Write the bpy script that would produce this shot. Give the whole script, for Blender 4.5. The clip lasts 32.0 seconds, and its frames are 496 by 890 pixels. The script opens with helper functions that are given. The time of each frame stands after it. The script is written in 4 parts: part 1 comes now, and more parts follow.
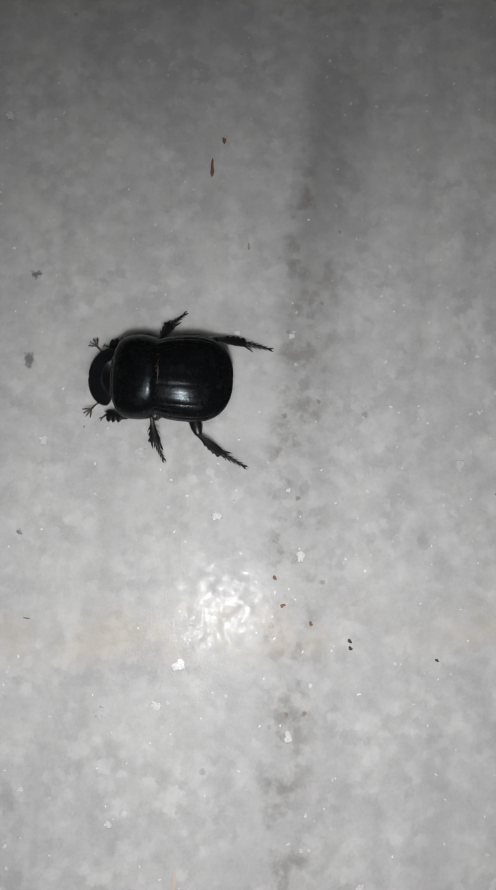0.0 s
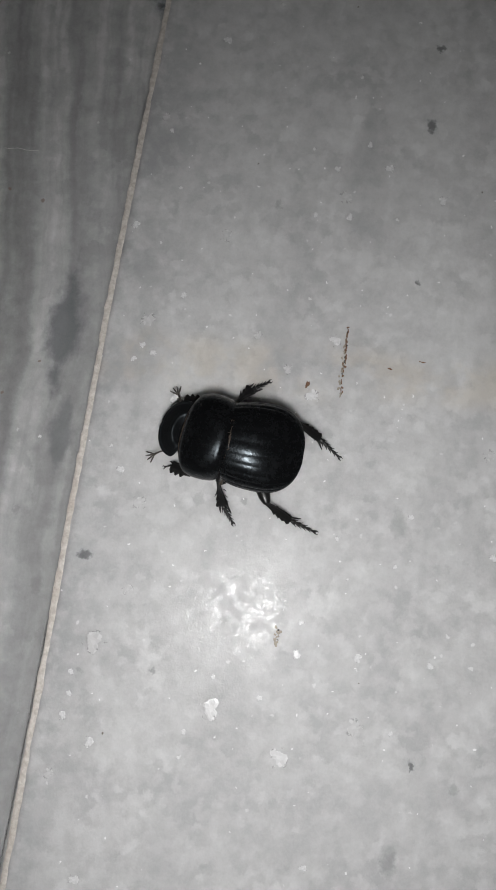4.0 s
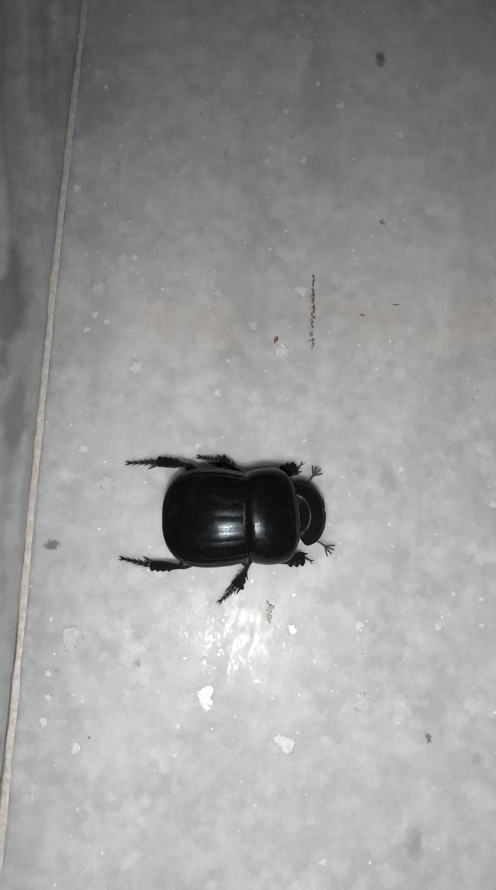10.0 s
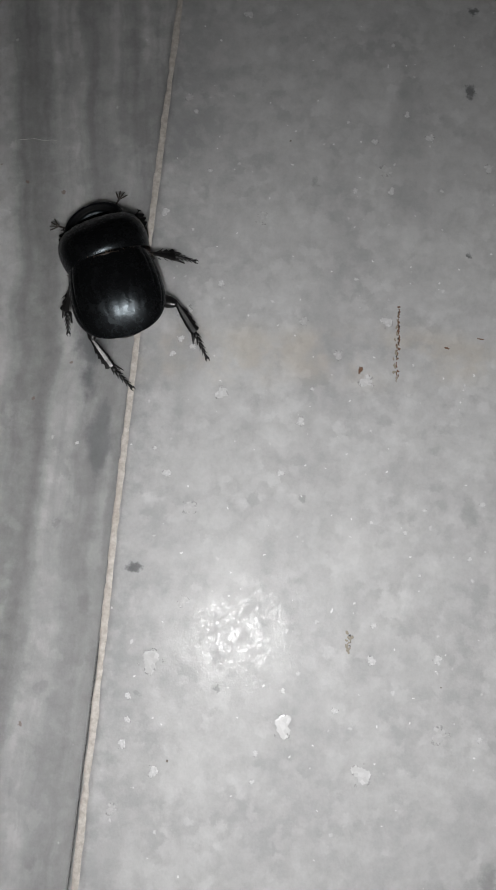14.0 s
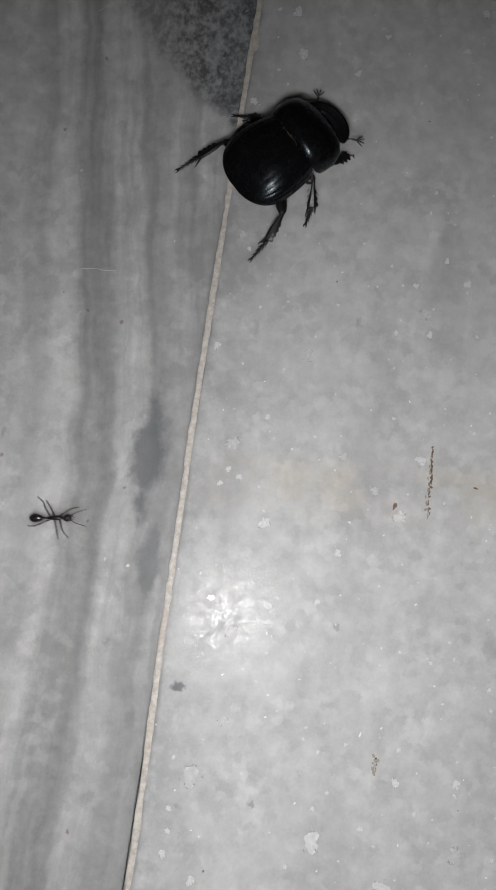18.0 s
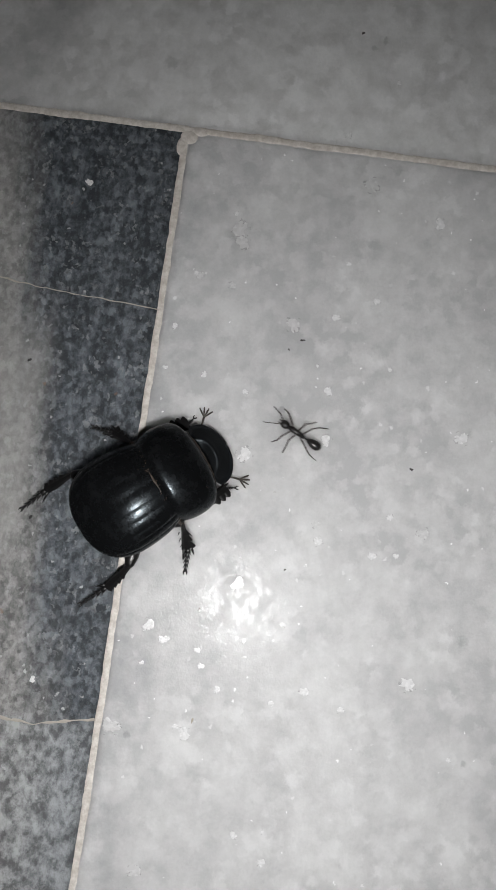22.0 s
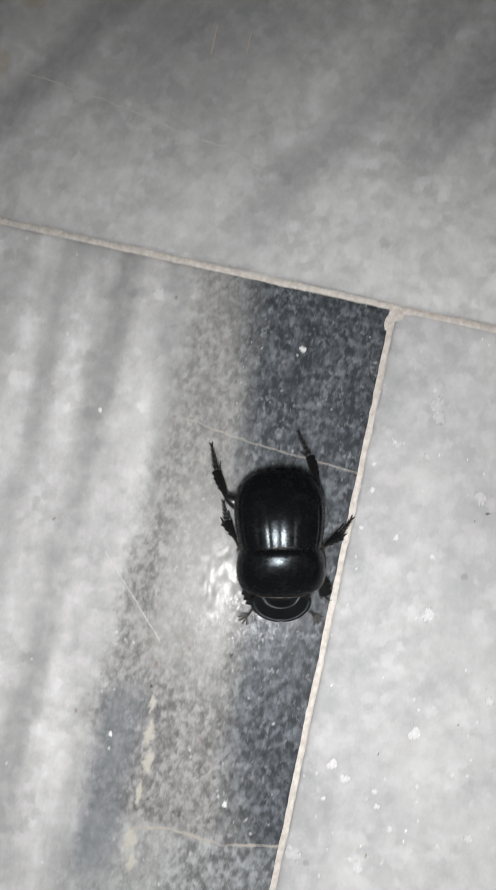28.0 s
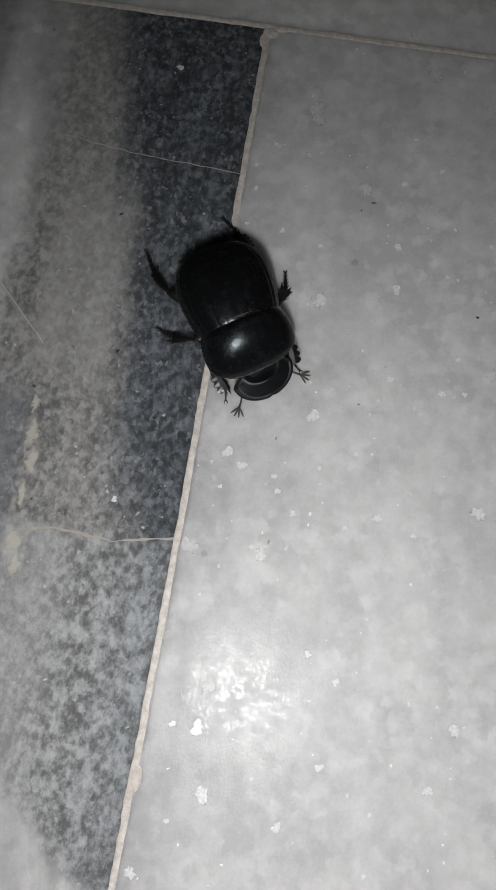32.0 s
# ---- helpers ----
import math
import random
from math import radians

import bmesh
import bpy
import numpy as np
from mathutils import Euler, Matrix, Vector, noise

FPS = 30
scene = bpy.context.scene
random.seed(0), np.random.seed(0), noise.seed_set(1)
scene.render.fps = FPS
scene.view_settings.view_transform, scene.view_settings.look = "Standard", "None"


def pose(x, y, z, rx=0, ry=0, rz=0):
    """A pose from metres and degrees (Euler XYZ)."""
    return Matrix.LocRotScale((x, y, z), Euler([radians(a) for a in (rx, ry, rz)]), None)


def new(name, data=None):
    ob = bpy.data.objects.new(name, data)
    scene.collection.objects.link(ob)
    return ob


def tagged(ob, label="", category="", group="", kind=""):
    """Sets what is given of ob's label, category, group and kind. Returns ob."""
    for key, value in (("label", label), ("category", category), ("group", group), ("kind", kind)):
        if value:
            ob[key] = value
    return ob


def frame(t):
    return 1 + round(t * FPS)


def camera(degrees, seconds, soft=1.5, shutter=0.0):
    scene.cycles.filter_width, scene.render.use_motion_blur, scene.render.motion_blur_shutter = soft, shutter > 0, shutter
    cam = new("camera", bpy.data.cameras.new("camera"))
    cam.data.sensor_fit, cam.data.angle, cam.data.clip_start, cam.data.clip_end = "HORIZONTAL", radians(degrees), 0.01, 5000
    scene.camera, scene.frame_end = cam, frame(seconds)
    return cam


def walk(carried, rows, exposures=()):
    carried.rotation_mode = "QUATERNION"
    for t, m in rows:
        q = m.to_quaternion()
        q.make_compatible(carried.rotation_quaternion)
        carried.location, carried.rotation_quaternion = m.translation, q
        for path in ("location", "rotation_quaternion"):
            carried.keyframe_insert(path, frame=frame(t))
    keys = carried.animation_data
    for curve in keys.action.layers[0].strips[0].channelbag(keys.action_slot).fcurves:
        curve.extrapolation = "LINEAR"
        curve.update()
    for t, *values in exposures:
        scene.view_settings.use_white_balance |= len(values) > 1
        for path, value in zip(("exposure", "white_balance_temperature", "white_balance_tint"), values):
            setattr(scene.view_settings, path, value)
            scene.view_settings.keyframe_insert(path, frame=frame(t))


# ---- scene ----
# ---- camera ----
cam = camera(39.0, 32.0, soft=1.4, shutter=0.18)
PATH = [
    (0, 0.09781, -0.20462, 0.13306, 7.33, -1.56, 3.62),
    (0.5, 0.09480, -0.20749, 0.13192, 6.88, -1.39, 3.82),
    (1, 0.09879, -0.21498, 0.13212, 6.99, -2.28, 2.74),
    (1.5, 0.10720, -0.22078, 0.13253, 6.70, 0.14, 2.20),
    (2, 0.09137, -0.23510, 0.13368, 6.03, -1.63, 2.91),
    (2.5, 0.06996, -0.25132, 0.13511, 6.17, -0.80, 5.68),
    (3, 0.04371, -0.26068, 0.13406, 6.67, 0.67, 9.88),
    (3.5, 0.03602, -0.25930, 0.13352, 6.92, -0.70, 10.69),
    (4, 0.03438, -0.25979, 0.13222, 7.17, 0.22, 9.42),
    (4.5, 0.03504, -0.26408, 0.12677, 7.35, -0.53, 4.16),
    (6.5, 0.04779, -0.25280, 0.12485, 9.67, 1.35, -0.06),
    (7, 0.02789, -0.24689, 0.12560, 9.63, 1.01, 4.30),
    (7.5, 0.01847, -0.25099, 0.12499, 9.19, 0.31, 5.87),
    (8, 0.02129, -0.25542, 0.12470, 9.18, 0.59, 5.58),
    (8.5, 0.02843, -0.26599, 0.12181, 8.39, -0.07, 4.93),
    (9, 0.03080, -0.26805, 0.11935, 7.96, -0.63, 4.52),
    (9.5, 0.03628, -0.26692, 0.12071, 8.28, -0.39, 3.79),
    (10, 0.03750, -0.26720, 0.12117, 8.38, -0.19, 3.69),
    (10.5, 0.03801, -0.26780, 0.12063, 8.46, -0.12, 3.63),
    (11, 0.04008, -0.26794, 0.12093, 8.51, 0.24, 3.40),
    (11.5, 0.04160, -0.26723, 0.12053, 8.42, 0.38, 3.18),
    (12, 0.04223, -0.26640, 0.11990, 8.27, 0.25, 3.08),
    (12.5, 0.04272, -0.26724, 0.12031, 8.46, 0.14, 3.06),
    (13, 0.04004, -0.26596, 0.12143, 8.30, 0.30, 3.40),
    (13.5, 0.03075, -0.26482, 0.12221, 8.17, 0.21, 4.69),
    (14, 0.02332, -0.26349, 0.12249, 8.33, -0.13, 5.79),
    (14.5, 0.01209, -0.25103, 0.12288, 6.62, -0.62, 7.25),
    (15, 0.00269, -0.24571, 0.12611, 7.09, 0.01, 8.96),
    (15.5, -0.01143, -0.25360, 0.12309, 6.30, -1.17, 10.88),
    (17.5, 0.00526, -0.24294, 0.13200, 6.98, -0.46, 8.92),
    (18, 0.01024, -0.24048, 0.13435, 7.57, -1.37, 8.08),
    (18.5, 0.01338, -0.22547, 0.14111, 7.86, 0.50, 7.91),
    (19, -0.00255, -0.19501, 0.14775, 6.57, -1.42, 9.87),
    (19.5, -0.02607, -0.15498, 0.15498, 4.06, -1.10, 12.99),
    (20, -0.02328, -0.10067, 0.15347, 6.52, -1.22, 10.69),
    (20.2, -0.01195, -0.07763, 0.15122, 5.05, -0.35, 9.84),
    (20.5, 0.01237, -0.06535, 0.13868, 5.04, 0.59, 7.76),
    (21, 0.02488, -0.06447, 0.12898, 5.55, -1.13, 6.69),
    (21.5, 0.02096, -0.06329, 0.12538, 5.64, -1.45, 7.23),
    (22, 0.01920, -0.06598, 0.11682, 6.00, -0.33, 7.55),
    (22.5, 0.01748, -0.06436, 0.11665, 5.97, -0.16, 7.71),
    (23, 0.01639, -0.06370, 0.11808, 6.10, 0.26, 7.87),
    (23.5, 0.01777, -0.06455, 0.11765, 6.09, 0.02, 7.83),
    (24, -0.00774, -0.05077, 0.12546, 5.66, -1.50, 10.96),
    (24.5, -0.02794, -0.03145, 0.13730, 6.32, -0.29, 14.95),
    (25, -0.01747, 0.00421, 0.14660, 6.76, -0.48, 13.33),
    (25.5, -0.00932, 0.02825, 0.14057, 5.61, -0.24, 13.17),
    (27.5, -0.00911, -0.02789, 0.12900, 4.91, -0.96, 11.96),
    (28, -0.01897, -0.04464, 0.13141, 5.62, -0.17, 12.68),
    (28.5, -0.00479, -0.08553, 0.12926, 8.19, -1.13, 10.10),
    (29, 0.02075, -0.08318, 0.14148, 6.58, 0.21, 8.31),
    (29.5, 0.01691, -0.09365, 0.14743, 7.27, 0.58, 8.49),
    (30, 0.01874, -0.09688, 0.14941, 7.98, 0.21, 8.04),
    (30.5, 0.02145, -0.10471, 0.13814, 9.23, 1.10, 7.66),
    (31, 0.01759, -0.10881, 0.11948, 8.43, 0.53, 8.72),
    (31.5, 0.01260, -0.10806, 0.11532, 10.30, -0.42, 9.15),
    (32, 0.01316, -0.10903, 0.11620, 12.55, -0.10, 8.99),
]
walk(cam, [(t, pose(x, y, z, rx, ry, rz)) for t, x, y, z, rx, ry, rz in PATH],
     exposures=[(0, 0.19), (1, 0.17), (2, 0.19), (4, 0.16), (7, -0.13), (9, 0.02), (12, 0.01), (14, -0.08), (15, -0.04), (18, 0.2), (19, 0.38), (19.5, 0.52), (20, 0.79), (20.5, 0.42), (21, 0.12), (22, 0.02), (23.5, -0.03), (24, 0.35), (24.5, 0.52), (25, 0.75), (25.5, 0.79), (27.5, 0.69), (28, 0.67), (28.5, 0.37), (29, 0.37), (30, 0.52), (30.5, 0.32), (31, 0.07), (32, -0.08)])

# ---- world: a dark room at night, lit by the phone's torch ----
world = bpy.data.worlds.new("night")
scene.world = world
world.use_nodes = True
world.node_tree.nodes["Background"].inputs[0].default_value = (0.55, 0.6, 0.7, 1)
world.node_tree.nodes["Background"].inputs[1].default_value = 0.01


# ---- node helpers ----
class Val:
    """A socket in a node tree, with arithmetic."""

    def __init__(self, tree, sock):
        self.tree, self.sock = tree, sock

    def op(self, kind, *args, clamp=False):
        n = self.tree.nodes.new("ShaderNodeMath")
        n.operation, n.use_clamp = kind, clamp
        for slot, a in zip(n.inputs, (self, *args)):
            if isinstance(a, Val):
                self.tree.links.new(a.sock, slot)
            else:
                slot.default_value = a
        return Val(self.tree, n.outputs[0])

    def __add__(self, o): return self.op("ADD", o)
    def __sub__(self, o): return self.op("SUBTRACT", o)
    def __mul__(self, o): return self.op("MULTIPLY", o)
    def __truediv__(self, o): return self.op("DIVIDE", o)

    def inv(self): return (self * -1.0 + 1.0)
    def mx(self, o): return self.op("MAXIMUM", o)
    def mn(self, o): return self.op("MINIMUM", o)
    def abs(self): return self.op("ABSOLUTE")

    def step(self, a, b):
        """0 below a, 1 above b, smooth between (b < a turns it round)."""
        n = self.tree.nodes.new("ShaderNodeMapRange")
        n.interpolation_type = "SMOOTHSTEP"
        lo, hi, f, t = (a, b, 0.0, 1.0) if a < b else (b, a, 1.0, 0.0)
        for k, v in ((1, lo), (2, hi), (3, f), (4, t)):
            n.inputs[k].default_value = v
        self.tree.links.new(self.sock, n.inputs[0])
        return Val(self.tree, n.outputs[0])

    def band(self, centre, half, soft):
        return (self - centre).abs().step(half + soft, half)


class Mat:
    """A procedural material under construction; lengths in millimetres."""

    def __init__(self, name):
        self.mat = bpy.data.materials.new(name)
        self.mat.use_nodes = True
        self.t = self.mat.node_tree
        self.bsdf = self.t.nodes["Principled BSDF"]
        tc = self.t.nodes.new("ShaderNodeTexCoord")
        sc = self.t.nodes.new("ShaderNodeVectorMath")
        sc.operation = "SCALE"
        sc.inputs[3].default_value = 1000
        self.t.links.new(tc.outputs["Object"], sc.inputs[0])
        self.mm = sc.outputs[0]
        sep = self.t.nodes.new("ShaderNodeSeparateXYZ")
        self.t.links.new(self.mm, sep.inputs[0])
        self.x, self.y, self.z = (Val(self.t, o) for o in sep.outputs)

    def vec(self, x, y, z=0.0):
        n = self.t.nodes.new("ShaderNodeCombineXYZ")
        for slot, a in zip(n.inputs, (x, y, z)):
            if isinstance(a, Val):
                self.t.links.new(a.sock, slot)
            else:
                slot.default_value = a
        return n.outputs[0]

    def noise(self, size, detail=3, rough=0.55, at=None, shift=0.0):
        n = self.t.nodes.new("ShaderNodeTexNoise")
        n.noise_dimensions = "4D"
        n.inputs["W"].default_value = shift
        n.inputs["Scale"].default_value = 1 / size
        n.inputs["Detail"].default_value = detail
        n.inputs["Roughness"].default_value = rough
        self.t.links.new(at or self.mm, n.inputs["Vector"])
        return Val(self.t, n.outputs[0])

    def cells(self, size, feature="F1", out="Color", at=None, rand=1.0):
        n = self.t.nodes.new("ShaderNodeTexVoronoi")
        n.feature = feature
        n.inputs["Scale"].default_value = 1 / size
        n.inputs["Randomness"].default_value = rand
        self.t.links.new(at or self.mm, n.inputs["Vector"])
        if out == "Color":
            s = self.t.nodes.new("ShaderNodeSeparateColor")
            self.t.links.new(n.outputs["Color"], s.inputs[0])
            return Val(self.t, s.outputs[0])
        return Val(self.t, n.outputs[out])

    def grains(self, size, soft, at):
        """A random value for each crystal grain, with soft borders."""
        n = self.t.nodes.new("ShaderNodeTexVoronoi")
        n.feature = "SMOOTH_F1"
        n.inputs["Scale"].default_value = 1 / size
        n.inputs["Smoothness"].default_value = soft
        self.t.links.new(at, n.inputs["Vector"])
        s = self.t.nodes.new("ShaderNodeSeparateColor")
        self.t.links.new(n.outputs["Color"], s.inputs[0])
        return Val(self.t, s.outputs[0])

    def mix(self, fac, a, b):
        n = self.t.nodes.new("ShaderNodeMix")
        n.data_type = "RGBA"
        for slot, v in ((n.inputs[0], fac), (n.inputs[6], a), (n.inputs[7], b)):
            if isinstance(v, Val):
                self.t.links.new(v.sock, slot)
            elif isinstance(v, (int, float)):
                slot.default_value = v
            elif isinstance(v, tuple):
                slot.default_value = (*v, 1)
            else:
                self.t.links.new(v, slot)
        return n.outputs[2]

    def set(self, key, v):
        slot = self.bsdf.inputs[key]
        if isinstance(v, Val):
            self.t.links.new(v.sock, slot)
        elif isinstance(v, tuple):
            slot.default_value = (*v, 1)
        elif isinstance(v, (int, float)):
            slot.default_value = v
        else:
            self.t.links.new(v, slot)
        return self

    def bump(self, height, depth, strength=1.0):
        """height: a value; depth: its range in millimetres."""
        n = self.t.nodes.new("ShaderNodeBump")
        n.inputs["Strength"].default_value = strength
        n.inputs["Distance"].default_value = depth / 1000
        self.t.links.new(height.sock, n.inputs["Height"])
        self.t.links.new(n.outputs[0], self.bsdf.inputs["Normal"])
        return self


def grey(v, tint=(1, 1, 1)):
    return tuple(v * c for c in tint)


# ---- materials ----
def polish(m, spec=0.14):
    """The worn polish of the slabs: finely pitted gloss, broken by dull patches and hair scratches; light sinks a little into the stone."""
    at = m.vec(m.x + m.noise(0.9, 2, 0.6, shift=32) * 0.8, m.y * 0.8 + m.noise(0.9, 2, 0.6, shift=33) * 0.8, 0.0)
    wear = m.noise(0.34, 3, 0.7, at=at, shift=31).step(0.44, 0.53) * m.noise(2.1, 4, 0.7, shift=4).step(0.34, 0.56)
    m.set("Roughness", wear * -0.34 + 0.50)
    m.set("Specular IOR Level", wear * spec + 0.05)
    pits = m.cells(0.42, out="Distance", at=at)
    scratch = m.noise(0.22, 2, 0.5, at=m.vec(m.x * 1.0 + m.y * 0.25, m.y * 0.07, 0.0), shift=6)
    m.bump(m.noise(0.36, 4, 0.7, at=at, shift=7) * 1.1 + pits * 0.5 + m.noise(2.4, 2, 0.5, shift=8) * 0.3 + scratch * 0.10, 0.024, 1.0)
    m.set("Subsurface Weight", 0.85).set("Subsurface Scale", 0.0045)
    m.bsdf.subsurface_method = "BURLEY"
    m.bsdf.inputs["Subsurface Radius"].default_value = (1.0, 1.0, 1.0)
    return m.mat


def crystal(m):
    """The marble's own unevenness, about 0.5: clouds of centimetres and crystal grains of a few millimetres, some clearer than others."""
    at = m.vec(m.x + m.noise(1.6, 3, 0.7, shift=2) * 3.4, m.y + m.noise(1.6, 3, 0.7, shift=3) * 3.4, 0.0)
    big, small = m.grains(3.6, 1.0, at), m.grains(1.7, 0.8, at)
    clear = m.noise(9, 3, 0.6, shift=15).step(0.40, 0.62)
    cloud = m.noise(11, 5, 0.68)
    wide = m.noise(42, 3, 0.5, shift=9)
    tiny = m.noise(0.7, 3, 0.7, shift=77)
    mid = m.noise(2.8, 4, 0.72, shift=19)
    return (big - 0.5) * 0.55 + (small - 0.5) * (clear * 0.5 + 0.3) + (mid - 0.5) * 1.1 + (tiny - 0.5) * 0.40 + (cloud - 0.5) * 0.8 + (wide - 0.5) * 1.1 + 0.5


def spots(m, cell, keep, radius, shift):
    """Scattered irregular specks: one in some of the cells."""
    at = m.vec(m.x + shift + (m.noise(0.9, 2, shift=shift + 1) - 0.5) * 1.3, m.y + shift * 1.7 + (m.noise(0.9, 2, shift=shift) - 0.5) * 1.3, 0.0)
    near = m.cells(cell, out="Distance", at=at)
    pick = m.cells(cell, at=at)
    return near.step(radius, radius * 0.55) * pick.step(1 - keep, 1 - keep + 0.002)


def soft_spots(m, col, colour, amount, places):
    """Soft-edged stains in the stone: rows of x, y and half-sizes in mm."""
    wx, wy = m.x + (m.noise(1.5, 4, 0.7, shift=51) - 0.5) * 3.4, m.y + (m.noise(1.5, 4, 0.7, shift=52) - 0.5) * 3.4
    for x, y, a, b in places:
        d = (wx - x).abs().op("POWER", 2.0) * (1 / a ** 2) + (wy - y).abs().op("POWER", 2.0) * (1 / b ** 2)
        col = m.mix(d.step(1.5, 0.1) * amount, col, colour)
    return col


def marble_pale():
    m = Mat("pale_marble")
    v = crystal(m)
    bow = (m.y + 185.0) * (m.y + 185.0) * 0.0006
    wx = m.x - bow + (m.noise(30, 3, shift=1) - 0.5) * 3 + (m.noise(6, 3, shift=41) - 0.5) * 2.5
    wx2 = m.x - bow + (m.noise(7, 4, 0.65, shift=5) - 0.5) * 9
    high = m.y.step(-215, -130)
    vein = wx2.step(102.5, 108.5) * wx.step(124, 109) * m.y.step(-80, -125)
    mottle = wx2.step(103, 107) * wx2.step(120, 109) * m.noise(5.0, 3, 0.6, shift=8).step(0.48, 0.66) * m.y.step(-110, -140)
    cool = wx.band(101, 2.0, 5.0) * m.y.step(-110, -150)
    col = m.mix(v, grey(0.42, (1.0, 1.0, 1.01)), grey(0.60, (1.0, 1.0, 1.0)))
    col = m.mix(vein * (high * 0.36 + 0.20), col, grey(0.21, (1.0, 1.0, 0.99)))
    col = m.mix(cool * 0.20, col, grey(0.40, (0.985, 1.0, 1.03)))
    col = m.mix(mottle * 0.55, col, grey(0.18, (1.06, 1.0, 0.91)))
    col = m.mix((wx.step(103, 108) * wx.step(122, 112) * m.y.step(-110, -140)) * spots(m, 3.2, 0.35, 0.20, 91.0) * 0.75, col, grey(0.20, (1.15, 1.0, 0.80)))
    # grey shades by the joint and in soft bands along the slab
    at = m.vec(m.x, m.y * 0.16, 0.0)
    col = m.mix(m.noise(13, 3, 0.6, at=at, shift=14).step(0.50, 0.72) * 0.30, col, grey(0.28, (1.0, 1.0, 1.01)))
    col = m.mix(m.x.step(14, 2) * m.noise(6, 4, 0.65, shift=16).step(0.38, 0.62) * 0.40, col, grey(0.25, (0.99, 1.0, 1.02)))
    # faint ochre stains in a band across the slab
    wy = m.y + (m.noise(11, 3, shift=11) - 0.5) * 10 - m.x * 0.09
    ochre = wy.band(-231, 1.5, 5.5) * m.noise(9, 4, 0.65, shift=13).step(0.40, 0.62)
    col = m.mix(ochre * 0.34, col, (0.58, 0.51, 0.41))
    col = m.mix(spots(m, 9.0, 0.10, 0.09, 3.0) * 0.35, col, grey(0.16))
    col = m.mix(spots(m, 5.0, 0.14, 0.05, 31.0) * 0.75, col, (0.10, 0.075, 0.05))
    col = m.mix(spots(m, 3.6, 0.20, 0.10, 57.0) * 0.40, col, grey(0.80))
    col = m.mix(spots(m, 1.8, 0.22, 0.12, 83.0) * 0.8, col, grey(0.86))
    col = m.mix(spots(m, 2.6, 0.16, 0.16, 23.0) * m.noise(7, 3, 0.6, shift=25).step(0.45, 0.6) * 0.5, col, grey(0.82))
    col = m.mix(m.noise(4.5, 5, 0.7, shift=21).step(0.60, 0.78) * 0.22, col, grey(0.26, (1.0, 1, 1.01)))
    col = soft_spots(m, col, grey(0.07, (0.97, 1, 1.04)), 0.7, [(57.2, -173.6, 1.0465, 1.4375), (56.9, -156.4, 1.058, 0.7935), (58.6, -206.4, 0.506, 0.506), (4.5, -268.7, 1.472, 0.8625), (69.7, -296.2, 0.5865, 0.7015)])
    col = soft_spots(m, col, grey(0.17, (1.0, 1, 1.0)), 0.30, [(20.7, -287.4, 0.713, 0.713), (29.3, -195.1, 0.644, 0.9085), (77.7, -298.8, 1.0465, 1.0465), (68, -313.6, 1.38, 2.07), (61.3, -253.8, 1.4605, 2.921), (134.6, -203.6, 1.2535, 1.748), (110.7, -174.6, 1.2765, 1.7825), (111.5, -195, 1.127, 1.748), (106.9, -151.8, 1.0465, 1.8285), (110.9, -161, 1.035, 1.035), (57, -81.3, 0.966, 0.851), (20.6, -287.5, 0.828, 0.828), (7.4, -289.5, 0.713, 0.713), (69.3, -295.7, 0.644, 0.851), (67.6, -312.3, 1.4605, 2.3)])
    m.set("Base Color", col)
    return polish(m)


